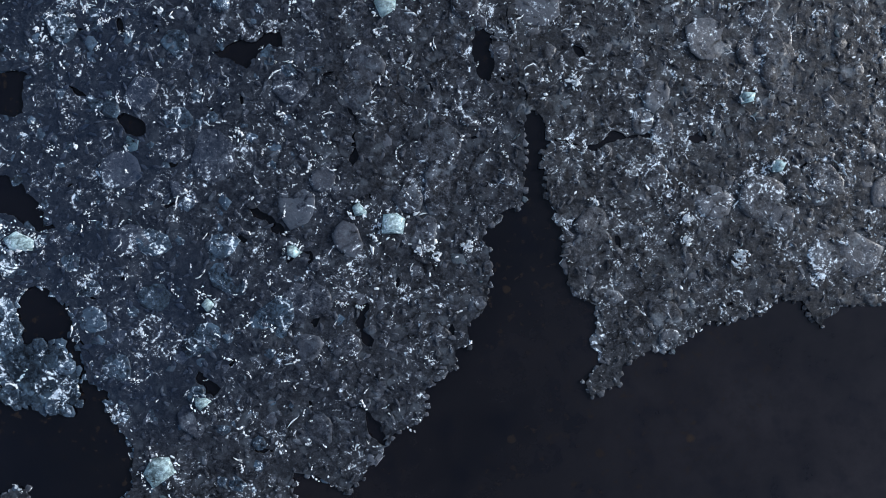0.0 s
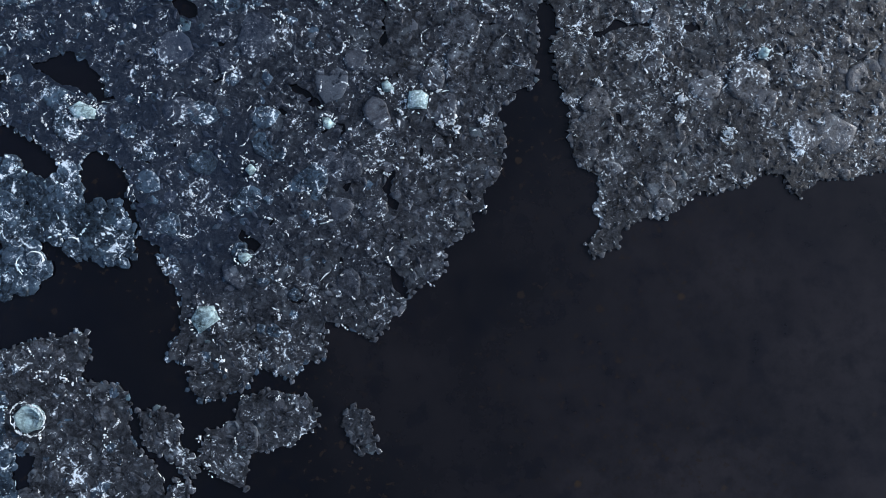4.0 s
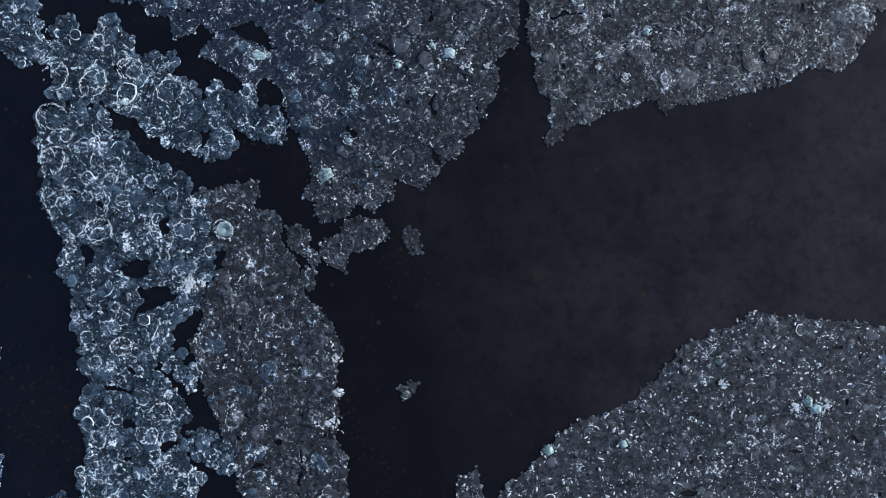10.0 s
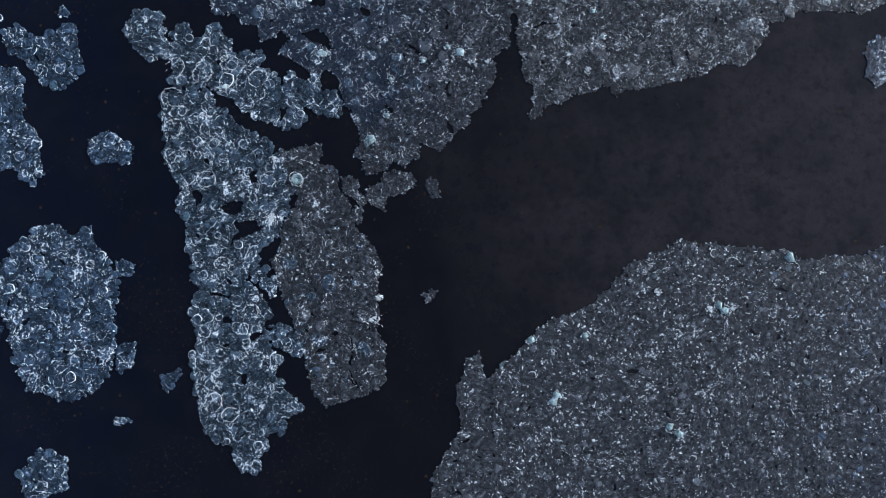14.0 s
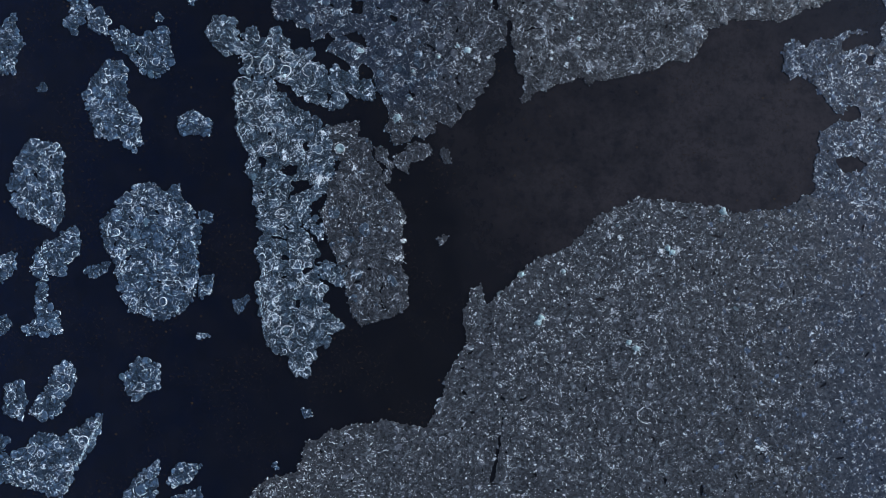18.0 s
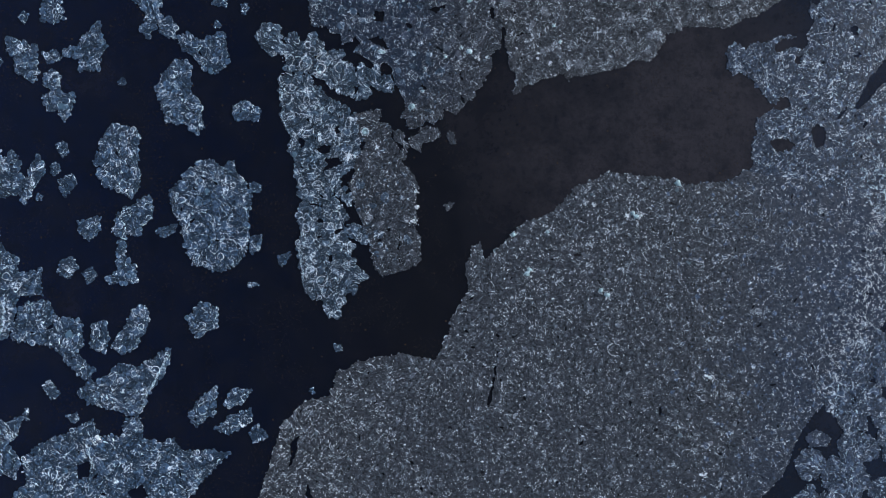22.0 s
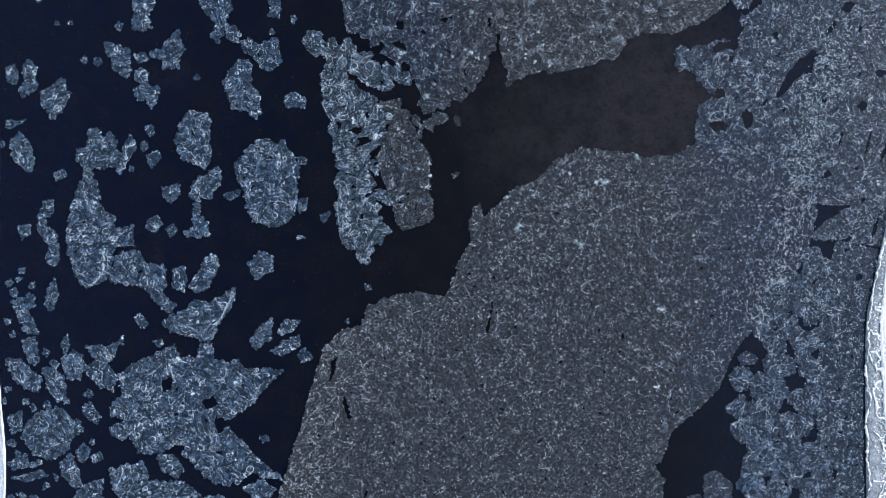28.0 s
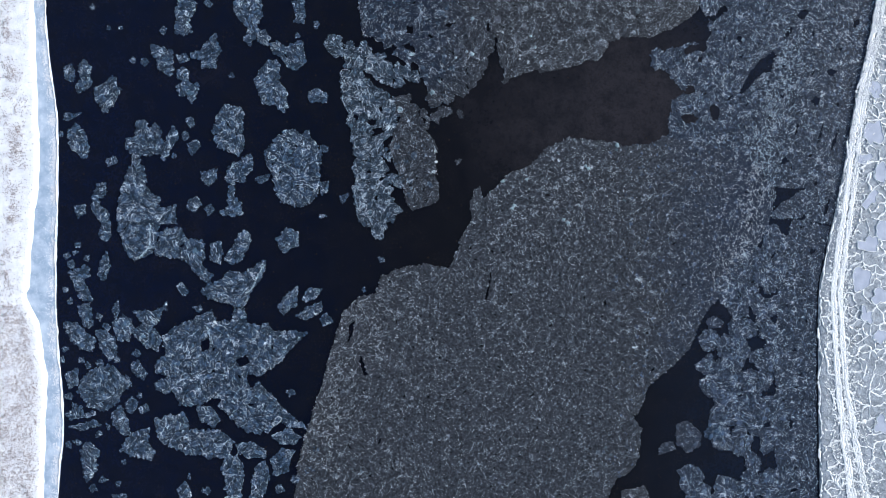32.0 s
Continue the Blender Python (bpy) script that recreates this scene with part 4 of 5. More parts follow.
floe([(49.41, 52.09), (7.50, 52.09), (9.49, 43.71), (9.52, 42.66), (9.64, 41.43), (9.77, 40.28), (10.06, 40.18), (10.55, 39.37), (10.31, 38.06), (10.61, 37.00), (10.83, 35.94), (10.87, 34.88), (11.45, 34.33), (11.70, 34.06), (11.66, 33.09), (11.80, 32.39), (11.34, 31.79), (11.40, 31.39), (12.29, 31.66), (12.49, 32.18), (13.31, 32.75), (14.19, 32.89), (15.09, 33.37), (15.97, 33.46), (16.34, 33.84), (16.76, 33.56), (17.41, 34.23), (18.10, 34.02), (18.59, 33.21), (18.96, 33.63), (20.69, 33.90), (23.37, 34.46), (26.24, 35.12), (27.12, 36.00), (29.33, 35.86), (29.99, 36.43), (31.33, 38.85), (30.89, 39.29), (32.43, 39.51), (33.76, 40.39), (39.23, 40.30), (44.58, 42.44)] + [(48.34, 45.33), (48.87, 47.80)], "ash", near=True,
     holes=[[(10.55, 39.37), (11.85, 39.08), (12.39, 39.41), (13.70, 39.31), (12.47, 39.23), (11.93, 38.90), (10.71, 39.17)]], pits=(60, 0.07, 0.26))
floe([(-18.41, 37.03), (-18.34, 38.25), (-18.02, 39.32), (-17.25, 39.31), (-17.05, 38.23), (-16.20, 37.76), (-15.57, 38.98), (-14.65, 39.28), (-14.51, 38.57), (-13.75, 38.04), (-13.61, 37.12), (-13.92, 36.67), (-12.84, 36.96), (-12.54, 36.80), (-12.08, 36.95), (-11.16, 37.09), (-11.01, 36.63), (-11.56, 36.18), (-11.79, 35.42), (-10.72, 35.34), (-9.80, 34.93), (-9.51, 34.16), (-8.95, 34.46), (-8.88, 35.23), (-8.27, 35.13), (-8.12, 34.61), (-7.36, 34.75), (-6.43, 35.05), (-6.20, 34.43), (-6.30, 33.67), (-5.23, 33.66), (-4.76, 33.80), (-4.38, 32.57), (-4.48, 31.90), (-5.55, 31.73), (-6.32, 31.98), (-6.46, 32.60), (-7.69, 32.61), (-7.85, 32.16), (-7.64, 31.23), (-8.32, 30.78), (-9.24, 30.64)] + [(-9.85, 31.11), (-10.61, 31.12), (-11.37, 31.58), (-12.59, 32.21), (-12.74, 32.82), (-13.19, 33.14), (-14.11, 33.45), (-15.02, 33.77), (-15.48, 34.23), (-16.24, 34.09), (-17.16, 34.25), (-18.23, 34.42), (-18.52, 35.50), (-18.86, 36.81), (-20.54, 36.46), (-21.86, 37.48), (-22.38, 39.24), (-21.63, 40.57), (-19.20, 39.98), (-19.43, 38.35), (-18.68, 37.47)], "blue", near=True,
     holes=[[(-9.53, 32.33), (-8.91, 32.47), (-8.98, 31.86), (-9.48, 31.26)],
            [(-14.93, 36.46), (-14.22, 36.52), (-14.23, 35.97), (-14.81, 36.06)]], pits=(28, 0.07, 0.26))
floe([(-18.70, 33.78), (-16.86, 33.85), (-16.56, 33.55), (-15.63, 33.84), (-15.33, 33.39), (-15.50, 32.65), (-14.73, 32.34), (-13.97, 32.03), (-13.68, 31.28), (-12.61, 30.68), (-12.00, 30.22), (-11.40, 29.77), (-10.63, 29.82), (-10.33, 29.46), (-10.49, 28.86), (-10.19, 28.41), (-9.66, 28.71), (-9.52, 27.96), (-9.23, 26.77), (-9.06, 25.57), (-8.76, 24.97), (-8.77, 23.78), (-9.40, 22.95), (-9.65, 22.06), (-9.96, 21.65), (-10.74, 21.12), (-11.51, 20.39), (-11.58, 19.35), (-11.38, 18.69), (-10.85, 18.89), (-10.68, 17.85), (-10.16, 17.99), (-9.71, 17.69), (-10.33, 16.65), (-10.87, 17.25), (-11.23, 17.85), (-11.99, 18.40), (-12.61, 18.17), (-12.31, 17.57), (-11.55, 17.11), (-10.80, 16.06), (-10.35, 15.16)] + [(-10.24, 15.08), (-10.90, 14.43), (-10.47, 12.44), (-9.59, 11.34), (-10.25, 10.24), (-9.38, 8.91), (-7.75, 7.14), (-9.16, 6.48), (-9.39, 5.38), (-11.15, 5.16), (-10.94, 4.06), (-11.03, 4.27), (-11.66, 2.01), (-12.95, 2.14), (-13.60, 3.94), (-15.86, 5.21), (-15.79, 5.18), (-16.31, 6.50), (-16.66, 9.59), (-16.87, 11.80), (-16.29, 12.02), (-16.86, 14.45), (-16.86, 15.53), (-16.28, 17.03), (-16.63, 17.89), (-17.06, 20.46), (-17.41, 23.04), (-18.15, 23.90), (-17.71, 25.62), (-18.72, 27.34), (-19.24, 28.20), (-19.15, 29.92), (-19.45, 31.63), (-19.31, 33.44)], "blue", near=True,
     holes=[[(-13.47, 22.94), (-11.63, 22.92), (-10.81, 22.55), (-11.18, 22.17), (-12.10, 21.88), (-12.72, 21.59), (-13.80, 20.86), (-13.39, 22.05)],
            [(-14.37, 24.59), (-13.14, 24.73), (-12.69, 24.42), (-13.00, 24.07), (-14.22, 24.29)],
            [(-16.01, 28.33), (-15.55, 28.18), (-15.46, 27.67), (-15.89, 27.79)],
            [(-13.83, 24.60), (-12.78, 24.38), (-12.69, 23.80), (-13.40, 23.54), (-14.28, 23.63), (-14.63, 23.99)],
            [(-12.06, 26.88), (-11.54, 27.01), (-11.32, 26.35), (-11.80, 25.96), (-12.15, 26.36)],
            [(-16.87, 25.45), (-16.25, 25.31), (-16.03, 24.52), (-16.65, 24.17)],
            [(-15.53, 16.90), (-14.83, 16.94), (-13.77, 16.67), (-13.86, 16.45), (-14.83, 16.63)],
            [(-12.15, 13.37), (-11.58, 13.67), (-10.78, 13.67), (-10.87, 13.32), (-11.93, 13.01)],
            [(-13.00, 9.80), (-12.56, 10.15), (-12.30, 9.45), (-12.56, 9.01)],
            [(-14.39, 14.74), (-13.86, 14.91), (-13.51, 14.47), (-14.04, 14.38)],
            [(-15.59, 26.63), (-15.06, 27.16), (-14.70, 27.95), (-14.97, 26.98)]], pits=(60, 0.07, 0.26),
     frost_lines=[(0.25, [(-16.95, 15.31), (-16.83, 11.80), (-16.57, 9.15), (-16.22, 6.50)]), (0.3, [(-19.23, 33.35), (-19.23, 30.77), (-19.02, 28.20), (-17.93, 25.19)])])
floe([(-9.57, 28.71), (-8.34, 28.99), (-6.20, 29.26), (-6.05, 28.67), (-6.37, 27.78), (-4.99, 27.46), (-4.70, 26.71), (-4.71, 25.52), (-3.80, 24.62), (-3.60, 23.57), (-3.14, 24.02), (-2.74, 23.95), (-2.75, 22.76), (-3.27, 22.77), (-3.22, 22.23), (-2.61, 21.63), (-1.71, 20.72), (-1.11, 19.23), (-1.43, 18.04), (-1.61, 16.25), (-1.25, 15.06), (-1.64, 13.85), (-0.98, 12.63), (-0.86, 9.32), (-2.98, 8.14), (-4.30, 7.88), (-5.85, 7.35), (-6.95, 8.90), (-7.16, 10.23), (-7.38, 11.33), (-8.04, 13.54), (-8.22, 13.93), (-8.82, 15.14), (-9.41, 16.64), (-9.70, 17.84), (-10.15, 19.03), (-10.36, 19.63), (-9.74, 20.07), (-9.36, 20.81), (-9.50, 21.85), (-9.28, 22.80), (-8.71, 23.63)] + [(-8.25, 24.07), (-8.02, 25.02), (-8.94, 25.51), (-9.17, 26.76), (-9.43, 27.96)], "grey", near=True, blue_from=-2.0, blue_to=-13.0, pits=(45, 0.07, 0.26),
     holes=[[(-9.03, 24.85), (-8.19, 25.20), (-8.07, 24.23), (-8.64, 23.92)], [(-3.65, 13.12), (-3.44, 12.28), (-3.66, 10.74), (-3.84, 11.01), (-3.66, 12.06)], [(-3.88, 10.39), (-3.36, 9.59), (-3.09, 8.85), (-3.58, 9.33)], [(-5.33, 13.48), (-4.75, 13.65), (-5.06, 13.21)]],
     frost_lines=[(0.35, [(-1.62, 19.34), (-1.32, 16.98), (-1.54, 15.18)])])
floe([(-10.37, 14.21), (-8.70, 13.98), (-7.82, 12.88), (-7.60, 11.77), (-8.48, 11.69), (-10.03, 12.66)], "blue", near=True)
floe([(-4.38, 26.41), (-3.58, 26.66), (-3.03, 26.27), (-3.05, 25.36), (-2.72, 24.90), (-2.40, 24.33), (-2.85, 24.23), (-3.40, 24.92), (-4.18, 25.17)], "grey", near=True)
floe([(-1.11, 26.44), (-0.65, 26.88), (0.37, 27.08), (1.56, 26.72), (1.63, 25.93), (0.89, 25.15), (-0.69, 25.08), (-0.83, 23.84), (-1.51, 23.97), (-2.38, 24.90), (-2.02, 25.79), (-1.16, 25.95)], "grey", near=True)
floe([(2.72, 26.35), (3.28, 26.22), (3.71, 25.31), (3.77, 24.75), (3.02, 24.76)], "grey", near=True)
floe([(2.23, 16.73), (3.40, 17.02), (3.30, 16.41), (2.68, 16.02)], "grey", near=True, rise=0.04)
floe([(5.99, 11.34), (7.06, 11.87), (7.60, 9.73), (8.67, 10.27), (12.42, 14.02), (16.79, 16.04), (19.57, 19.11), (24.01, 21.03), (28.45, 20.59), (32.80, 20.18), (33.87, 19.43), (39.23, 19.86), (41.91, 21.26), (48.87, 20.18), (56.37, 18.58), (59.59, 15.36), (61.73, 12.15), (62.27, 6.25), (60.12, 1.43), (55.30, -4.47), (52.09, -9.29), (49.41, -12.50), (46.73, -18.93), (43.51, -22.15), (38.69, -26.44), (37.08, -31.26), (35.80, -31.58), (37.62, -33.94), (37.08, -39.30), (35.47, -42.30), (32.80, -43.58), (31.19, -47.01), (29.56, -53.21), (-28.84, -52.43), (-27.77, -43.86), (-27.24, -39.57), (-25.63, -34.21), (-22.95, -25.64), (-20.27, -15.99), (-18.66, -11.70), (-15.98, -9.02), (-12.77, -8.49)] + [(-11.70, -5.27), (-7.41, -3.34), (-3.12, -2.92), (1.16, -3.67), (2.77, -0.45), (3.31, 1.69), (5.45, 5.44), (5.24, 8.66)], "grey", size=2, blue_from=28.0, blue_to=56.0,
     holes=[[(9.59, -1.41), (9.20, -5.29), (8.20, -10.33), (7.74, -10.72), (8.51, -6.84)],
            [(-15.61, -19.93), (-14.20, -23.69), (-14.95, -24.16), (-15.89, -21.34)],
            [(-16.54, -13.34), (-17.49, -17.11), (-18.14, -18.05), (-17.77, -14.28)]], pits=(620, 0.10, 0.32),
     frost_lines=[(2.6, [(66.0, 40.0), (62.5, 26.0), (60.0, 13.0), (56.5, 0.5), (53.0, -6.5)])],
     bright_along=[(4.0, 4.0, [(66.0, 40.0), (62.5, 26.0), (60.0, 13.0), (56.5, 0.5), (53.0, -6.5)]), (5.5, 8.0, [(-25.30, -35.16), (-24.36, -28.39), (-22.10, -22.74), (-18.71, -14.28), (-14.57, -9.58)]), (6.0, 1.2, [(7.0, -22.0), (12.0, -8.0), (16.0, 8.0), (24.0, 17.0)]), (7.0, 1.0, [(14.0, 9.0), (22.0, 14.0), (34.0, 12.0)])])
floe([(48.41, 52.05), (48.62, 48.52), (48.20, 47.23), (48.84, 45.73), (50.12, 44.23), (51.62, 44.34), (52.48, 45.73), (53.55, 46.16), (53.98, 45.30), (52.91, 44.34), (51.41, 43.16), (50.34, 43.59), (50.23, 42.30), (50.87, 41.23), (50.44, 40.16), (49.91, 39.31), (50.23, 38.23), (49.48, 37.16), (47.98, 37.38), (46.70, 36.95), (45.62, 37.16), (46.05, 38.23), (46.91, 38.77), (48.41, 38.77), (47.55, 39.09), (46.27, 38.98), (45.09, 38.34), (44.34, 38.02), (43.48, 38.23), (42.52, 38.02), (41.88, 37.16), (41.13, 38.02), (40.06, 37.81), (39.31, 36.74), (39.63, 35.88), (39.52, 34.81), (40.27, 33.95), (41.13, 34.49), (41.98, 34.27), (42.63, 33.31), (43.48, 32.56), (44.23, 31.49), (44.87, 30.52), (45.84, 30.10), (46.48, 31.17), (47.34, 30.95), (47.87, 29.88), (46.91, 29.24), (45.62, 29.35), (44.34, 28.92), (43.38, 28.27), (43.05, 27.31), (43.59, 26.24), (42.84, 25.17), (42.73, 23.67), (43.16, 22.38), (42.20, 21.21), (48.87, 20.15), (56.37, 18.54), (59.80, 15.33), (61.95, 11.90), (62.48, 6.00), (73.84, 4.61), (74.06, 6.54), (75.67, 14.04), (77.27, 23.69), (78.88, 32.26), (80.49, 38.69), (81.56, 45.12), (82.85, 52.09)], "pale", size=2,
     holes=[[(56.12, 29.45), (57.19, 31.59), (58.48, 33.95), (60.08, 35.88), (62.55, 37.38), (63.40, 36.84), (62.33, 34.81), (62.33, 33.31), (60.94, 33.42), (59.55, 32.34), (58.05, 30.74), (56.66, 29.24)],
            [(62.97, 11.67), (65.76, 11.46), (68.97, 11.67), (66.83, 10.17), (64.05, 8.57), (62.65, 7.18), (62.33, 8.25), (62.97, 9.75)],
            [(63.62, 16.07), (64.90, 17.67), (65.76, 16.60), (64.69, 15.96)],
            [(48.09, 36.31), (49.37, 36.41), (49.27, 35.24), (48.41, 35.45)],
            [(45.09, 25.17), (46.91, 25.81), (48.41, 24.74), (47.55, 23.67), (45.84, 23.88)],
            [(50.34, 26.88), (51.19, 27.52), (52.48, 26.88), (52.26, 24.53), (51.19, 24.31), (50.77, 25.81)],
            [(55.69, 40.16), (56.44, 40.38), (56.66, 39.31), (55.91, 38.98)],
            [(72.83, 33.95), (73.68, 34.27), (74.86, 33.74), (74.11, 32.88), (73.04, 32.99)],
            [(66.19, 20.24), (67.04, 23.13), (67.90, 25.38), (67.26, 22.60), (66.51, 20.46)],
            [(70.90, 19.17), (71.33, 21.96), (72.19, 24.31), (71.76, 21.53)],
            [(73.47, 18.31), (74.11, 21.10), (75.18, 23.03), (74.54, 20.46)],
            [(69.61, 27.95), (70.69, 29.02), (71.54, 28.38), (70.90, 26.88)],
            [(55.48, 30.10), (54.84, 28.81), (53.76, 27.74), (54.41, 29.02)],
            [(66.83, 44.02), (68.12, 45.73), (69.40, 45.09), (68.54, 43.59)],
            [(71.97, 6.10), (72.61, 8.46), (73.68, 10.82), (73.26, 8.46), (72.51, 6.10)],
            [(66.40, 5.68), (68.12, 6.10), (68.97, 7.18), (68.54, 5.68), (66.83, 5.03)]], pits=(60, 0.2, 0.75, 1.0),
     frost_lines=[(2.6, [(66.0, 40.0), (62.5, 26.0), (60.0, 13.0), (56.5, 0.5), (53.0, -6.5)])], bright_along=[(4.0, 5.0, [(66.0, 40.0), (62.5, 26.0), (60.0, 13.0), (56.5, 0.5), (53.0, -6.5)]), (2.0, 2.0, [(70.31, 11.90), (70.09, 4.39)])])
floe([(49.94, -13.61), (51.23, -12.75), (53.16, -13.83), (52.62, -14.90), (50.48, -14.90)], "grey")
floe([(44.58, -33.12), (46.19, -32.58), (48.87, -34.72), (48.87, -37.40), (46.19, -38.48), (44.58, -36.87), (44.05, -35.26)], "grey")
floe([(40.83, -39.01), (41.37, -36.87), (43.51, -36.55), (44.05, -37.94), (42.44, -38.48)], "grey")
floe([(33.87, -45.98), (38.15, -44.91), (39.23, -48.12), (33.87, -49.19)], "grey")
floe([(-50.60, 44.33), (-49.84, 47.54), (-47.17, 48.08), (-46.95, 45.40), (-48.45, 43.26), (-47.70, 41.11), (-50.92, 40.90), (-50.38, 42.72)], "blue")
floe([(-39.74, 45.35), (-39.21, 47.49), (-37.60, 48.03), (-34.92, 47.49), (-34.38, 44.28), (-35.46, 42.14), (-33.31, 40.53), (-33.31, 38.71), (-34.92, 39.13), (-35.46, 40.53), (-36.53, 38.92), (-37.39, 39.46), (-37.06, 42.14), (-38.67, 43.74)], "blue")
floe([(-28.70, 46.81), (-26.56, 47.34), (-26.34, 44.13), (-26.56, 42.84), (-28.16, 43.06), (-27.63, 44.66)], "blue")
floe([(-46.09, 37.36), (-44.81, 38.97), (-43.09, 40.90), (-42.88, 38.43), (-42.02, 37.68), (-43.09, 36.29), (-43.09, 34.47), (-45.56, 34.47), (-45.56, 36.29), (-47.38, 36.29), (-47.70, 37.04)], "blue")
floe([(-55.20, 38.76), (-53.06, 37.90), (-51.45, 37.36), (-51.24, 34.15), (-52.52, 33.29), (-54.13, 34.47), (-54.13, 36.29), (-55.20, 36.83)], "blue")
floe([(-50.60, 36.61), (-48.77, 37.04), (-48.02, 35.97), (-49.84, 35.22)], "blue")
floe([(-50.38, 33.83), (-49.31, 34.47), (-48.24, 33.61), (-48.45, 32.00), (-50.17, 32.33)], "blue")
floe([(-50.38, 30.93), (-48.77, 32.00), (-47.70, 31.25), (-46.42, 31.47), (-46.63, 29.86), (-47.70, 27.72), (-48.45, 29.11), (-49.84, 29.11)], "blue")
floe([(-32.62, 38.81), (-31.33, 39.35), (-29.72, 37.95), (-28.11, 39.02), (-26.51, 39.35), (-26.29, 35.59), (-27.58, 33.99), (-29.40, 34.74), (-30.26, 36.13), (-32.40, 37.52)], "blue")
floe([(-34.49, 34.02), (-32.89, 35.84), (-31.28, 35.41), (-31.06, 31.34), (-29.67, 29.73), (-29.46, 27.05), (-30.21, 26.19), (-31.82, 27.59), (-34.28, 27.59), (-35.03, 29.73), (-35.57, 32.41)], "blue")
floe([(-25.48, 29.66), (-23.88, 30.41), (-21.95, 29.12), (-22.27, 27.84), (-25.16, 28.05)], "blue")
floe([(-71.82, 34.47), (-70.53, 35.00), (-69.89, 33.61), (-70.21, 31.68), (-71.60, 32.33)], "blue")
floe([(-69.14, 34.68), (-68.06, 35.75), (-66.78, 34.47), (-66.99, 32.00), (-66.78, 30.93), (-69.14, 29.54), (-69.67, 30.93), (-68.60, 32.00)], "blue")
floe([(-65.92, 30.40), (-63.78, 31.68), (-62.71, 32.75), (-61.85, 32.54), (-61.96, 30.61), (-61.10, 30.40), (-62.17, 28.25), (-63.24, 26.64), (-64.10, 26.11), (-65.92, 28.47)], "blue")
floe([(-71.82, 25.57), (-69.67, 25.57), (-68.60, 25.89), (-70.96, 24.39), (-71.82, 24.61)], "blue")
floe([(-70.96, 22.36), (-69.67, 23.64), (-68.06, 22.04), (-67.31, 19.68), (-67.53, 17.54), (-68.60, 17.21), (-70.74, 19.89)], "blue")
floe([(-42.89, 24.49), (-41.28, 27.17), (-39.14, 26.96), (-38.07, 26.10), (-38.07, 22.88), (-37.85, 19.13), (-38.82, 17.53), (-40.21, 18.60), (-42.35, 19.13), (-43.42, 21.28), (-42.35, 21.81), (-43.75, 22.35)], "blue")
floe([(-40.80, 15.35), (-38.12, 16.96), (-36.51, 18.03), (-36.19, 15.35), (-37.58, 13.74), (-38.12, 12.67), (-39.51, 12.99), (-39.72, 9.99), (-38.12, 7.85), (-38.12, 6.78), (-41.33, 6.24), (-41.87, 6.99), (-40.58, 8.06), (-40.58, 10.53), (-40.26, 12.67), (-41.33, 13.21)], "blue")
floe([(-45.88, 14.53), (-43.09, 15.07), (-43.09, 13.46), (-44.49, 11.96), (-45.77, 13.46)], "blue")
floe([(-48.24, 9.18), (-46.63, 9.82), (-45.88, 8.43), (-47.17, 7.03), (-48.45, 7.89)], "blue")
floe([(-45.24, 7.68), (-43.95, 8.43), (-43.31, 7.35), (-44.49, 6.39)], "blue")
floe([(-35.55, 13.35), (-32.87, 14.21), (-33.19, 13.14), (-34.69, 12.50)], "blue")
floe([(-33.66, 18.47), (-31.84, 20.61), (-30.23, 22.22), (-28.62, 22.75), (-27.01, 21.90), (-25.40, 22.54), (-25.08, 21.15), (-24.01, 19.54), (-23.26, 17.93), (-23.58, 14.18), (-23.58, 10.43), (-25.40, 8.82), (-27.01, 7.75), (-28.62, 8.29), (-30.76, 8.82), (-31.30, 10.43), (-32.37, 14.18), (-33.44, 15.79)], "blue")
floe([(-23.23, 19.69), (-21.73, 19.26), (-21.95, 18.41), (-23.13, 18.41)], "blue")
floe([(-23.23, 12.51), (-21.73, 12.83), (-21.95, 10.90), (-23.13, 10.37)], "blue")
floe([(-57.88, 23.97), (-56.60, 24.50), (-55.95, 22.36), (-54.88, 23.75), (-53.81, 23.11), (-53.81, 20.75), (-52.52, 20.21), (-51.24, 23.43), (-50.17, 21.29), (-51.45, 19.14), (-53.06, 17.00), (-53.81, 18.07), (-56.28, 17.75), (-57.35, 18.07), (-57.88, 17.00), (-57.35, 15.61), (-58.95, 15.93), (-58.95, 18.07), (-60.24, 19.46), (-60.03, 20.96), (-58.42, 20.96)], "blue")
floe([(-49.52, 21.82), (-48.77, 22.36), (-48.24, 21.29), (-49.09, 20.54)], "blue")
floe([(-48.77, 24.50), (-47.70, 25.04), (-47.17, 23.75), (-47.92, 22.89)], "blue")
floe([(-48.45, 19.89), (-46.63, 20.75), (-46.09, 19.46), (-47.70, 17.86)], "blue")
floe([(-63.78, 17.00), (-62.17, 17.54), (-61.85, 16.46), (-63.46, 15.71)], "blue")
floe([(-59.49, 15.39), (-56.81, 15.61), (-56.28, 12.18), (-55.53, 10.57), (-54.13, 10.03), (-53.60, 7.35), (-50.92, 8.10), (-50.60, 4.67), (-53.60, 4.67), (-54.13, 2.53), (-55.20, -0.68), (-57.88, -1.97), (-58.42, -2.29), (-60.56, 0.39), (-61.63, 4.67), (-61.63, 7.89), (-60.56, 12.18)], "blue",
     frost_lines=[(0.3, [(-55.53, 4.67), (-55.53, 0.39), (-57.88, -1.97)])])
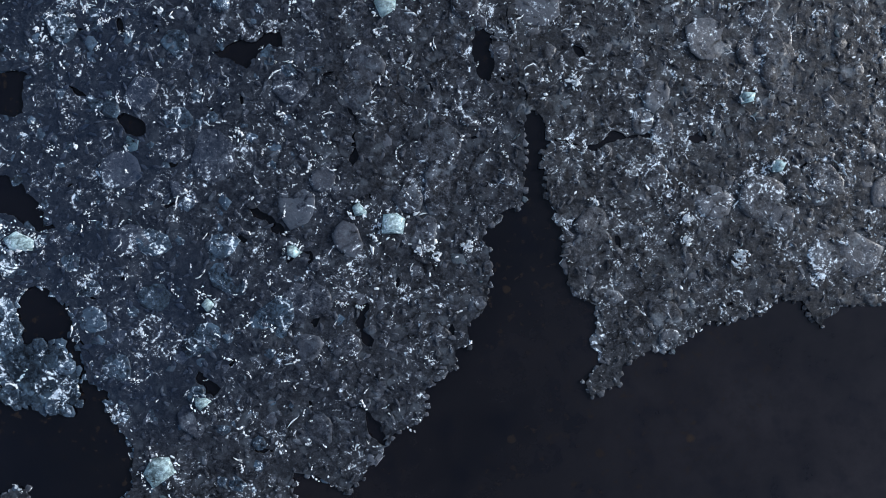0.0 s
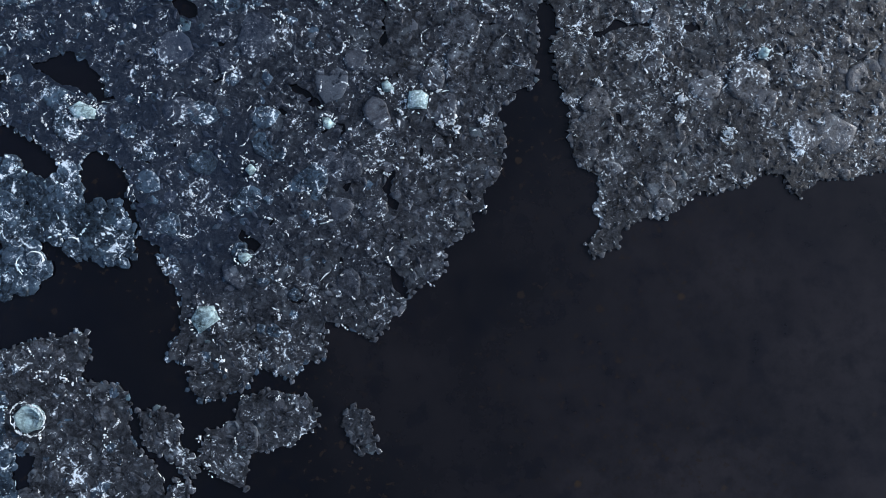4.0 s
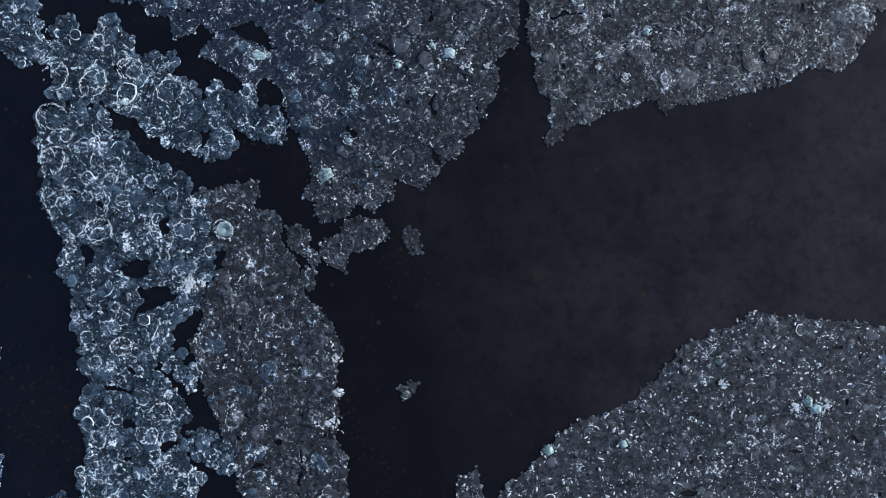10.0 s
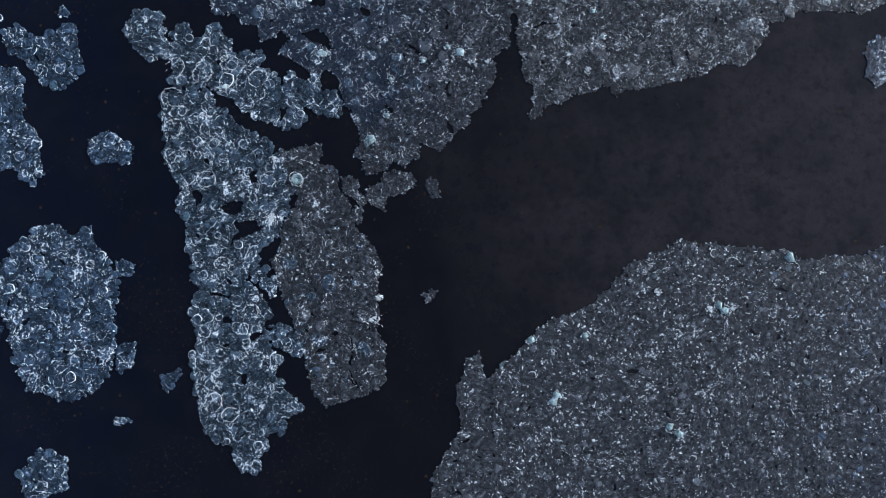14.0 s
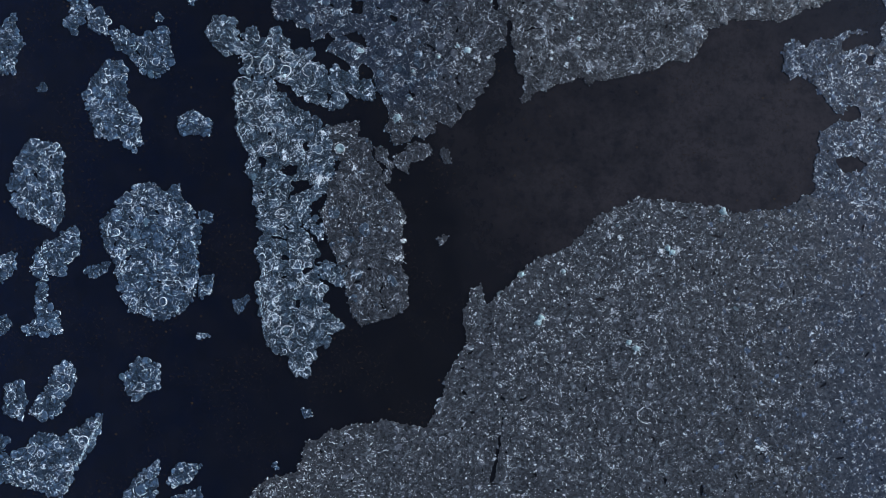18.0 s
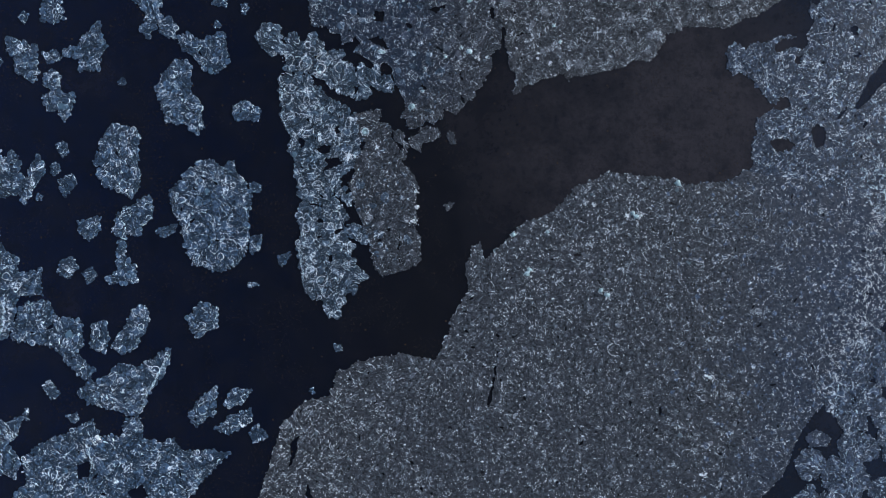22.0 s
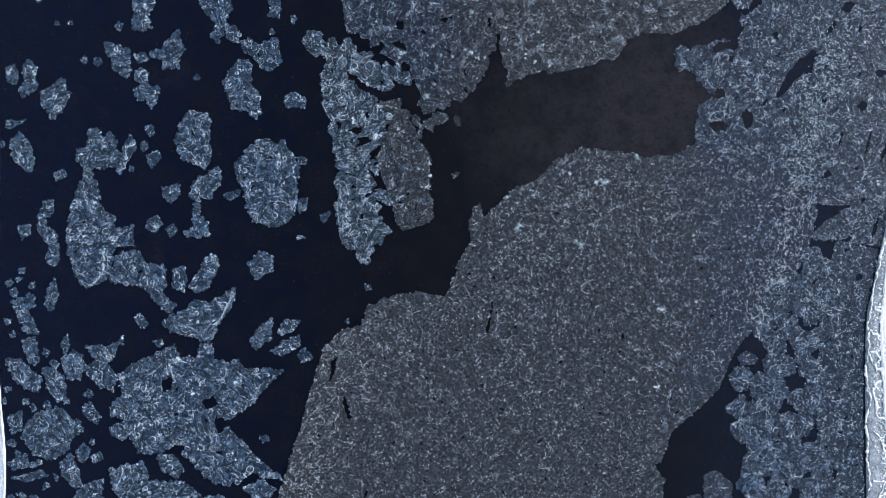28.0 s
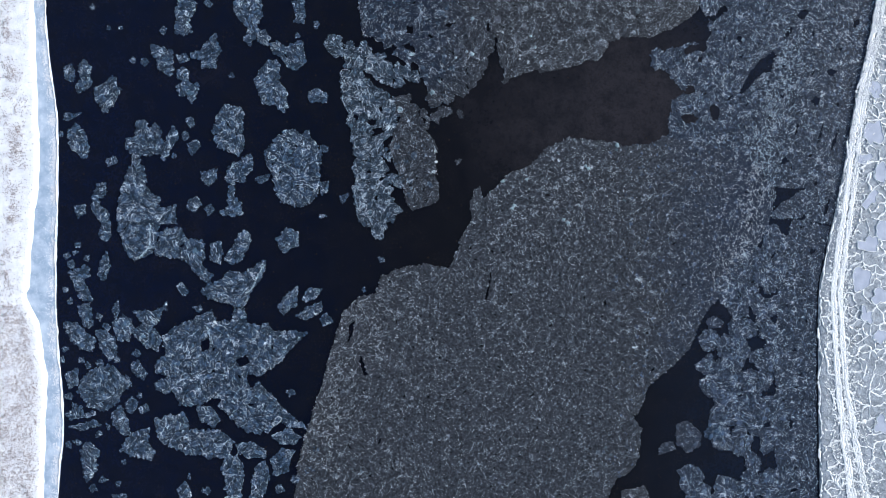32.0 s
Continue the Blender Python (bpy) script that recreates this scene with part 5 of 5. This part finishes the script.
floe([(-66.46, 10.03), (-65.39, 12.18), (-64.10, 12.39), (-63.99, 10.57), (-65.39, 9.50), (-64.85, 7.89), (-63.46, 6.82), (-63.03, 2.53), (-63.78, 1.67), (-65.17, 2.53), (-64.53, 5.21), (-66.46, 7.35)], "blue")
floe([(-69.89, 7.89), (-68.06, 8.43), (-67.74, 6.82), (-69.14, 5.96)], "blue")
floe([(-53.92, 1.99), (-53.06, 3.60), (-49.84, 4.14), (-48.77, 1.99), (-45.56, 1.46), (-45.24, -1.76), (-46.09, -2.83), (-43.95, -4.97), (-44.49, -6.26), (-46.09, -5.51), (-47.70, -3.36), (-49.84, -1.76), (-52.52, -1.22), (-54.45, -1.22)], "blue")
floe([(-43.95, 0.92), (-42.34, 1.46), (-41.81, -0.68), (-42.34, -2.83), (-43.95, -1.97)], "blue")
floe([(-41.32, -1.79), (-39.71, 0.36), (-38.64, 3.04), (-37.03, 3.36), (-36.50, 1.64), (-37.57, -0.18), (-38.11, -2.00), (-40.25, -2.64)], "blue")
floe([(-31.35, 1.82), (-29.74, 3.97), (-27.60, 3.22), (-27.60, 0.75), (-30.28, -0.64), (-31.13, 0.43)], "blue")
floe([(-33.66, -2.22), (-33.98, -4.04), (-36.66, -8.33), (-37.94, -11.01), (-40.41, -10.47), (-42.02, -9.93), (-44.70, -9.40), (-45.77, -7.79), (-44.16, -6.72), (-42.02, -6.18), (-40.41, -4.04), (-38.27, -4.58), (-36.12, -3.50)], "blue",
     frost_lines=[(0.2, [(-33.76, -2.75), (-36.66, -8.33), (-37.73, -10.79)])])
floe([(-50.38, -7.12), (-49.52, -6.36), (-48.24, -8.19), (-49.31, -8.72)], "blue")
floe([(-31.35, -11.04), (-29.74, -8.89), (-27.60, -7.29), (-27.92, -10.50), (-30.28, -12.43)], "blue")
floe([(-26.56, -9.46), (-25.48, -7.53), (-23.02, -7.64), (-24.41, -9.46), (-26.02, -9.99)], "blue")
floe([(-27.63, -12.67), (-25.48, -11.07), (-23.02, -9.99), (-23.34, -11.82), (-26.02, -13.42)], "blue")
floe([(-23.34, -13.21), (-22.27, -12.14), (-20.88, -13.75), (-22.81, -14.50)], "blue")
floe([(-46.63, -13.01), (-43.95, -11.62), (-42.88, -14.08), (-41.27, -13.55), (-40.20, -14.08), (-39.45, -11.40), (-37.73, -11.40), (-37.31, -14.08), (-34.84, -14.62), (-33.23, -14.08), (-32.16, -15.69), (-28.95, -15.69), (-25.94, -15.90), (-27.87, -17.83), (-30.02, -19.98), (-31.63, -22.12), (-34.84, -24.05), (-36.98, -23.19), (-37.52, -25.12), (-36.45, -26.41), (-34.84, -25.55), (-32.70, -27.48), (-30.02, -30.69), (-25.73, -34.12), (-28.41, -33.69), (-31.09, -32.84), (-33.23, -34.44), (-36.45, -34.77), (-39.13, -33.37), (-40.74, -31.23), (-42.34, -29.62), (-41.27, -28.55), (-43.95, -28.01), (-46.09, -29.62), (-49.84, -29.41), (-50.92, -27.48), (-51.45, -24.80), (-54.13, -23.19), (-54.67, -22.12), (-52.52, -19.98), (-53.06, -16.76), (-51.45, -15.15)] + [(-49.31, -14.08)], "blue",
     holes=[[(-46.09, -17.62), (-44.16, -16.76), (-44.38, -19.12), (-45.88, -19.44)],
            [(-39.45, -21.05), (-37.31, -19.98), (-36.45, -21.58), (-38.59, -22.33)]],
     frost_lines=[(0.35, [(-44.81, -14.08), (-44.16, -16.22), (-43.74, -18.05)])])
floe([(-68.60, -25.33), (-66.99, -23.19), (-65.39, -22.66), (-62.71, -22.12), (-61.63, -23.73), (-59.49, -24.48), (-59.17, -25.87), (-60.88, -26.94), (-61.63, -29.09), (-64.31, -30.69), (-66.46, -30.16), (-68.06, -28.55), (-69.14, -26.94)], "blue")
floe([(-54.67, -25.33), (-51.45, -24.26), (-51.13, -26.41), (-52.20, -27.26), (-54.45, -26.62)], "blue")
floe([(-54.67, -32.30), (-49.31, -31.23), (-48.24, -32.84), (-48.77, -34.44), (-46.09, -34.44), (-42.34, -34.44), (-39.66, -36.59), (-40.74, -39.27), (-44.49, -39.48), (-48.24, -38.73), (-51.99, -37.12), (-54.13, -35.52)], "blue")
floe([(-46.63, -29.84), (-43.95, -30.16), (-42.34, -32.30), (-43.41, -33.69), (-46.09, -32.30)], "blue")
floe([(-61.10, -38.20), (-59.49, -35.52), (-57.35, -34.44), (-55.53, -33.91), (-56.28, -36.59), (-54.88, -38.20), (-55.20, -39.80), (-57.88, -39.27)], "blue")
floe([(-41.32, -39.83), (-39.18, -39.08), (-38.11, -41.44), (-38.11, -44.66), (-38.64, -48.41), (-40.79, -47.87), (-41.00, -44.12), (-41.86, -41.98)], "blue")
floe([(-35.55, -41.52), (-33.94, -40.23), (-32.87, -43.13), (-33.62, -45.81), (-35.55, -48.49), (-36.62, -47.95)], "blue")
floe([(-39.22, -37.18), (-36.00, -36.65), (-33.86, -38.26), (-33.86, -39.54), (-36.54, -39.54), (-38.68, -38.47)], "blue")
floe([(-32.40, -39.96), (-30.26, -37.82), (-28.11, -38.36), (-29.40, -39.96), (-29.19, -42.11), (-31.87, -42.64)], "blue")
floe([(-32.40, -35.35), (-29.19, -34.28), (-27.26, -35.68), (-28.11, -37.07), (-30.79, -36.75)], "blue")
floe([(-68.60, -38.20), (-67.53, -36.59), (-65.39, -38.20), (-65.92, -41.95), (-67.53, -44.09), (-68.06, -41.95)], "blue")
floe([(-58.42, -11.94), (-55.20, -11.94), (-53.38, -11.40), (-54.13, -14.08), (-55.74, -14.62), (-53.60, -16.76), (-54.13, -19.12), (-56.28, -18.37), (-57.88, -17.30), (-58.74, -15.69), (-56.81, -14.08)], "blue")
floe([(-62.71, -14.08), (-60.56, -12.47), (-58.95, -14.08), (-59.49, -17.30), (-61.10, -17.30), (-62.17, -15.69)], "blue")
floe([(-65.60, -15.47), (-63.78, -15.69), (-62.38, -17.30), (-61.85, -20.51), (-63.24, -21.05), (-64.85, -18.90)], "blue")
floe([(-71.82, -14.08), (-69.67, -14.08), (-68.06, -15.69), (-65.92, -17.30), (-66.46, -19.44), (-68.60, -18.90), (-70.74, -16.76)], "blue")
floe([(-69.14, -10.87), (-66.99, -10.33), (-66.46, -14.62), (-68.06, -14.62)], "blue")
floe([(-70.74, -4.44), (-67.53, -3.36), (-66.99, -4.97), (-68.60, -6.04), (-67.53, -7.12), (-66.67, -9.79), (-68.60, -9.26), (-70.21, -6.04)], "blue")
floe([(-64.85, -2.29), (-63.78, -0.68), (-63.24, -3.36), (-64.31, -6.04), (-65.39, -4.97)], "blue")
floe([(-62.71, -11.40), (-61.63, -9.79), (-61.42, -11.94), (-62.17, -13.01)], "blue")
floe([(-59.17, -22.12), (-57.88, -21.05), (-56.28, -23.73), (-56.81, -24.80), (-58.74, -23.41)], "blue")
floe([(-62.71, -31.23), (-61.10, -29.84), (-59.81, -32.84), (-59.49, -35.19), (-61.10, -34.98), (-62.71, -32.84)], "blue")
floe([(-60.03, -29.09), (-58.95, -28.01), (-57.88, -29.09), (-58.95, -31.23), (-60.03, -30.48)], "blue")
floe([(-57.67, -30.16), (-56.28, -29.41), (-55.74, -30.48), (-57.35, -31.23)], "blue")
floe([(-71.60, -23.73), (-69.35, -22.66), (-69.14, -25.33), (-70.74, -26.41)], "blue")
floe([(-71.60, -31.23), (-68.60, -29.84), (-68.06, -31.77), (-70.74, -32.30)], "blue")
floe([(-70.74, -33.69), (-65.92, -32.62), (-64.85, -33.37), (-68.60, -34.34)], "blue")
floe([(-50.38, -45.70), (-48.77, -44.09), (-47.70, -46.77), (-49.31, -48.38)], "blue")
floe([(-62.71, -46.77), (-60.03, -46.56), (-60.56, -48.91)], "blue")


# ---------------------------------------------------------------- single blocks and rings frozen into the floes
CLEAR = ice_material("pale_teal_ice", (0.08, 0.12, 0.132), (0.155, 0.21, 0.222), (0.3, 0.4, 0.43), WHITE, 1.0, 0.05, 0.0)

MILKY = ice_material("milky_white_ice", (0.22, 0.27, 0.29), (0.34, 0.39, 0.41), (0.6, 0.64, 0.66), WHITE, 1.0, 0.14, 0.0)


def ice_block(x, y, r, style, seed):
    """A single block, round pancake, empty ring or heap of white ice."""
    rng = np.random.default_rng(seed)
    z = top_at(x, y, 0.08) + 0.05
    words = {"block": "Pale teal clear block of ice frozen into slush", "disc": "Round pale pancake of ice with white rim", "ring": "Round white-rimmed pancake of ice in slush",
             "white": "Small heap of bright white frosted ice crumbs"}
    thing = tagged(new("ice_heap" if style == "white" else "ice_block" if style == "block" else "ice_pancake"), words[style], "ice")
    if style in ("block", "disc"):
        v, f, s = lump_shape(rng, 5, False, 0) if style == "block" else lump_shape(rng, 12, True, 0)
        body = v * (r * 0.9, r * 0.9, 0.45)
        turn = rng.uniform(0, 6.28)
        c, d = math.cos(turn), math.sin(turn)
        child("body", mesh_of("body", [(x + a * c - b * d, y + a * d + b * c, z + h) for a, b, h in body.tolist()], f, [CLEAR], True), thing)
    if style in ("ring", "disc"):
        start = rng.uniform(0, 6.28)
        n = int(9 + r * 16)
        t = start + np.arange(n) / n * rng.uniform(4.4, 6.28) + rng.normal(0, 0.07, n)
        d = r * (1 + 0.10 * np.cos(2 * t + start) + rng.normal(0, 0.025, n))
        half = rng.uniform(0.13, 0.26, n)
        slivers = np.stack([x + d * np.cos(t), y + d * np.sin(t), np.full(n, z + 0.13), half, half * 0.25, t - 1.57 + rng.normal(0, 0.2, n), np.zeros(n), np.zeros(n)], 1)
        child("rim", joined_lumps("rim", SHARDS, slivers, rng.integers(0, len(SHARDS), n), [FROST_GLINT]), thing, "broken white frosted rim")
    if style == "white":
        for _ in range(2):
            v, f, s = plate_shape(rng, 9)
            ox, oy, k = rng.normal(0, r * 0.4), rng.normal(0, r * 0.4), r * rng.uniform(0.3, 0.5)
            child("white_lump", mesh_of("white_lump", [(x + ox + a * k, y + oy + b * k * 0.7, z + h * k * 0.5) for a, b, h in v.tolist()], f, [MILKY], True), thing)
        n = 7
        t = rng.uniform(0, 6.28, n)
        drift = np.stack([x + rng.normal(0, r * 0.5, n), y + rng.normal(0, r * 0.4, n), np.full(n, z + 0.10), r * rng.uniform(0.45, 0.9, n), np.full(n, 0.07), t, np.zeros(n), np.zeros(n)], 1)
        child("rime_glint", joined_lumps("rime_glint", LACE, drift, rng.integers(3, 12, n), [FROST_GLINT]), thing, "lacy white rime with painted glints", "stuff")
    n = {"white": 26, "block": 24, "disc": 20, "ring": 22}[style]
    t = rng.uniform(0, 6.28, n)
    d = r * (rng.random(n) ** 0.7 if style == "white" else rng.uniform(0.8, 1.08, n))
    rad = (0.012 + 0.05 * rng.random(n) ** 2) * (1.4 if style == "white" else 1.0)
    bits = np.stack([x + d * np.cos(t), y + d * np.sin(t), np.full(n, z + (0.06 if style == "white" else 0.12)), rad, rad * 0.8, rng.uniform(0, 6.28, n), np.zeros(n), np.zeros(n)], 1)
    child("frost_glint", joined_lumps("frost_glint", CRUMBS, bits, rng.integers(0, 8, n), [FROST_GLINT]), thing, kind="stuff")


for k, (x, y, r, style) in enumerate((
    (-1.91, 29.60, 0.62, "block"), (-5.99, 36.89, 0.5, "block"), (5.58, 43.68, 0.42, "block"), (6.62, 36.04, 0.45, "white"),
    (5.53, 36.94, 0.48, "block"), (4.50, 37.42, 0.3, "block"), (-0.27, 34.70, 0.3, "block"), (2.43, 36.24, 0.28, "block"),
    (16.64, 40.37, 0.3, "block"), (17.50, 38.17, 0.28, "block"), (-0.59, 31.70, 0.3, "block"), (14.58, 36.73, 0.26, "white"),
    (14.56, 36.04, 0.2, "white"), (16.15, 35.39, 0.3, "white"), (11.33, 41.09, 0.24, "white"), (-6.05, 36.81, 0.3, "white"),
    (7.86, 36.16, 0.22, "white"), (-8.14, 26.39, 0.58, "disc"), (-15.63, 26.42, 0.72, "ring"), (-14.33, 19.36, 0.6, "ring"),
    (-12.00, 15.38, 0.62, "ring"), (-15.11, 7.80, 0.75, "ring"), (-13.79, 6.78, 0.65, "ring"), (-18.25, 35.70, 0.8, "ring"),
    (-15.91, 35.25, 0.8, "ring"), (-11.28, 34.79, 0.75, "ring"), (-13.70, 36.13, 0.7, "ring"), (-18.43, 33.27, 0.85, "ring"),
    (-18.44, 30.62, 0.8, "ring"), (-1.72, 14.55, 0.5, "white"), (-1.32, 16.45, 0.35, "white"), (-1.40, 18.57, 0.3, "white"),
    (-10.21, 23.17, 0.4, "white"), (-10.08, 23.10, 0.5, "white"), (-9.97, 28.17, 0.3, "white"), (-14.15, 34.14, 0.35, "block"),
    (21.99, 16.90, 0.35, "white"), (27.06, 15.69, 0.45, "block"), (28.16, 15.47, 0.3, "white"), (13.49, 8.24, 0.5, "block"),
    (22.92, 5.56, 0.45, "block"), (11.38, 12.88, 0.45, "block"), (15.93, 13.21, 0.4, "block"), (32.99, 19.70, 0.6, "block"),
    (37.30, -5.90, 0.6, "white"), (36.55, -18.71, 0.55, "white"), (26.40, 15.42, 0.5, "white"), (27.56, 15.27, 0.5, "block"),
    (23.70, 4.94, 0.45, "block"), (24.72, -2.20, 0.9, "ring"), (13.22, 7.79, 0.6, "block"), (-43.39, -14.19, 0.7, "white"))):
    ice_block(x, y, r, style, 100 + k)


def brash_piece(x, y, r, k):
    """A small loose piece of ice between the floes."""
    rng = np.random.default_rng(900 + k)
    turn = np.sort(rng.uniform(0, 2 * math.pi, 8))
    floe([(x + r * a * math.cos(t), y + r * b * math.sin(t)) for a, b, t in zip(rng.uniform(0.75, 1.3, 8).tolist(), rng.uniform(0.75, 1.3, 8).tolist(), turn.tolist())], "blue")


LOOSE_WEST = (
    (-53.5, 41.2, 0.64), (-63.7, 41.7, 0.32), (-61.5, 41.7, 0.32), (-66.9, 45.7, 0.43), (-40.3, 32.5, 0.54), (-56.9, 35.2, 0.64), (-44.9, 46.2, 0.64), (-51.3, 17.5, 0.43),
    (-69.6, 0.6, 0.54), (-72.7, 21.5, 0.43), (-71.7, -1.5, 0.54), (-70.1, -1.0, 0.43), (-70.9, -3.1, 0.64), (-67.9, -2.0, 0.54), (-72.0, -7.9, 0.54), (-69.6, -7.6, 0.64),
    (-71.1, -10.1, 0.43), (-68.8, -21.3, 0.54), (-65.6, -13.1, 0.54), (-64.2, -14.9, 0.64), (-65.3, -21.9, 0.64), (-67.7, -22.4, 0.54), (-72.6, -21.3, 0.54), (-71.4, -28.3, 0.75),
    (-70.3, -29.9, 0.54), (-67.7, -31.8, 0.54), (-65.6, -35.5, 0.64), (-64.0, -34.0, 0.54), (-72.0, -19.2, 0.54), (-58.5, -20.0, 0.64), (-57.8, -28.0, 0.43), (-66.6, -31.5, 0.43))
LOOSE_SOUTH = (
    (-69.6, -36.9, 0.64), (-71.3, -37.4, 0.54), (-60.9, -40.8, 0.43), (-64.7, -44.2, 0.75), (-66.6, -45.5, 0.64), (-61.9, -44.7, 0.43), (-48.7, -43.3, 0.43), (-45.2, -46.2, 0.75),
    (-29.2, -27.4, 0.64), (-35.0, -24.0, 0.32), (-29.9, -34.8, 0.54), (-24.5, -38.2, 0.54), (-25.6, -41.9, 0.86), (-28.3, -44.0, 0.75), (-40.6, -46.5, 0.64), (-31.3, -45.8, 0.86),
    (-19.0, 9.4, 0.86), (-23.1, 5.9, 0.64), (-12.0, -2.3, 0.43), (-15.4, -8.0, 0.32), (-24.4, 42.3, 0.54), (-28.0, 40.2, 0.43), (-47.6, 47.8, 0.54),
    (-51.9, 32.8, 0.43), (-59.2, 35.5, 0.43), (-26.2, 15.1, 0.43), (-59.4, -15.4, 0.54), (-52.9, -11.1, 0.64), (-47.0, -11.5, 0.75), (-62.1, -21.3, 0.43))
for k, (x, y, r) in enumerate(LOOSE_WEST + LOOSE_SOUTH):
    brash_piece(x + 0.35, y + 0.25, r, k)

# a pack of small rounded floes pressed against the east shore
SOUTH_EAST = [(61.4, 6.2), (58.8, 1.5), (54.0, -4.3), (52.30, -9.75), (55.30, -11.15), (58.52, -12.75), (59.05, -14.04), (55.30, -14.90), (50.48, -15.97), (48.87, -17.04), (49.41, -21.33), (48.87, -23.47), (50.48, -25.61), (51.55, -30.97), (50.48, -34.19), (51.02, -37.40), (52.62, -38.48), (56.37, -38.48), (57.45, -40.62), (55.30, -44.91), (49.94, -43.83), (48.87, -41.69), (44.05, -41.16), (46.19, -44.91), (46.73, -48.12), (42.44, -53.48), (71.16, -53.48), (70.95, -34.19), (70.84, -20.26), (70.95, -8.47), (72.24, -0.96), (73.74, 4.18)]
pack = np.random.default_rng(77)
floe([(66.4, 5.6), (64.6, 0.2), (63.0, -5.6), (63.8, -12.2), (61.8, -17.6), (63.2, -26.0), (62.2, -33.8), (63.6, -42.0), (61.9, -53.4), (71.1, -53.4),
      (70.8, -45.0), (70.75, -34.2), (70.65, -20.3), (70.75, -8.5), (72.1, -1.0), (73.5, 4.2)], "pale", size=2, pits=(75, 0.25, 0.8, 1.0))
spots = scatter(pack, [SOUTH_EAST], 2.7, 0.42)
for k, (x, y) in enumerate(spots.tolist()):
    if x > 64.2 or pack.random() < 0.085:
        continue
    r, lean, long = pack.uniform(1.2, 2.2), pack.uniform(0, 3.14), pack.uniform(1.0, 1.35)
    ring = []
    for i in range(13):
        t = i / 13 * 2 * math.pi
        d = r * pack.uniform(0.80, 1.16)
        px, py = d * long * math.cos(t), d * math.sin(t)
        ring.append((min(x + px * math.cos(lean) - py * math.sin(lean), shore_x(y) - 0.15), y + px * math.sin(lean) + py * math.cos(lean)))
    floe(ring, "pale" if pack.random() < 0.95 else "blue", rise=0.05 + 0.06 * pack.random())
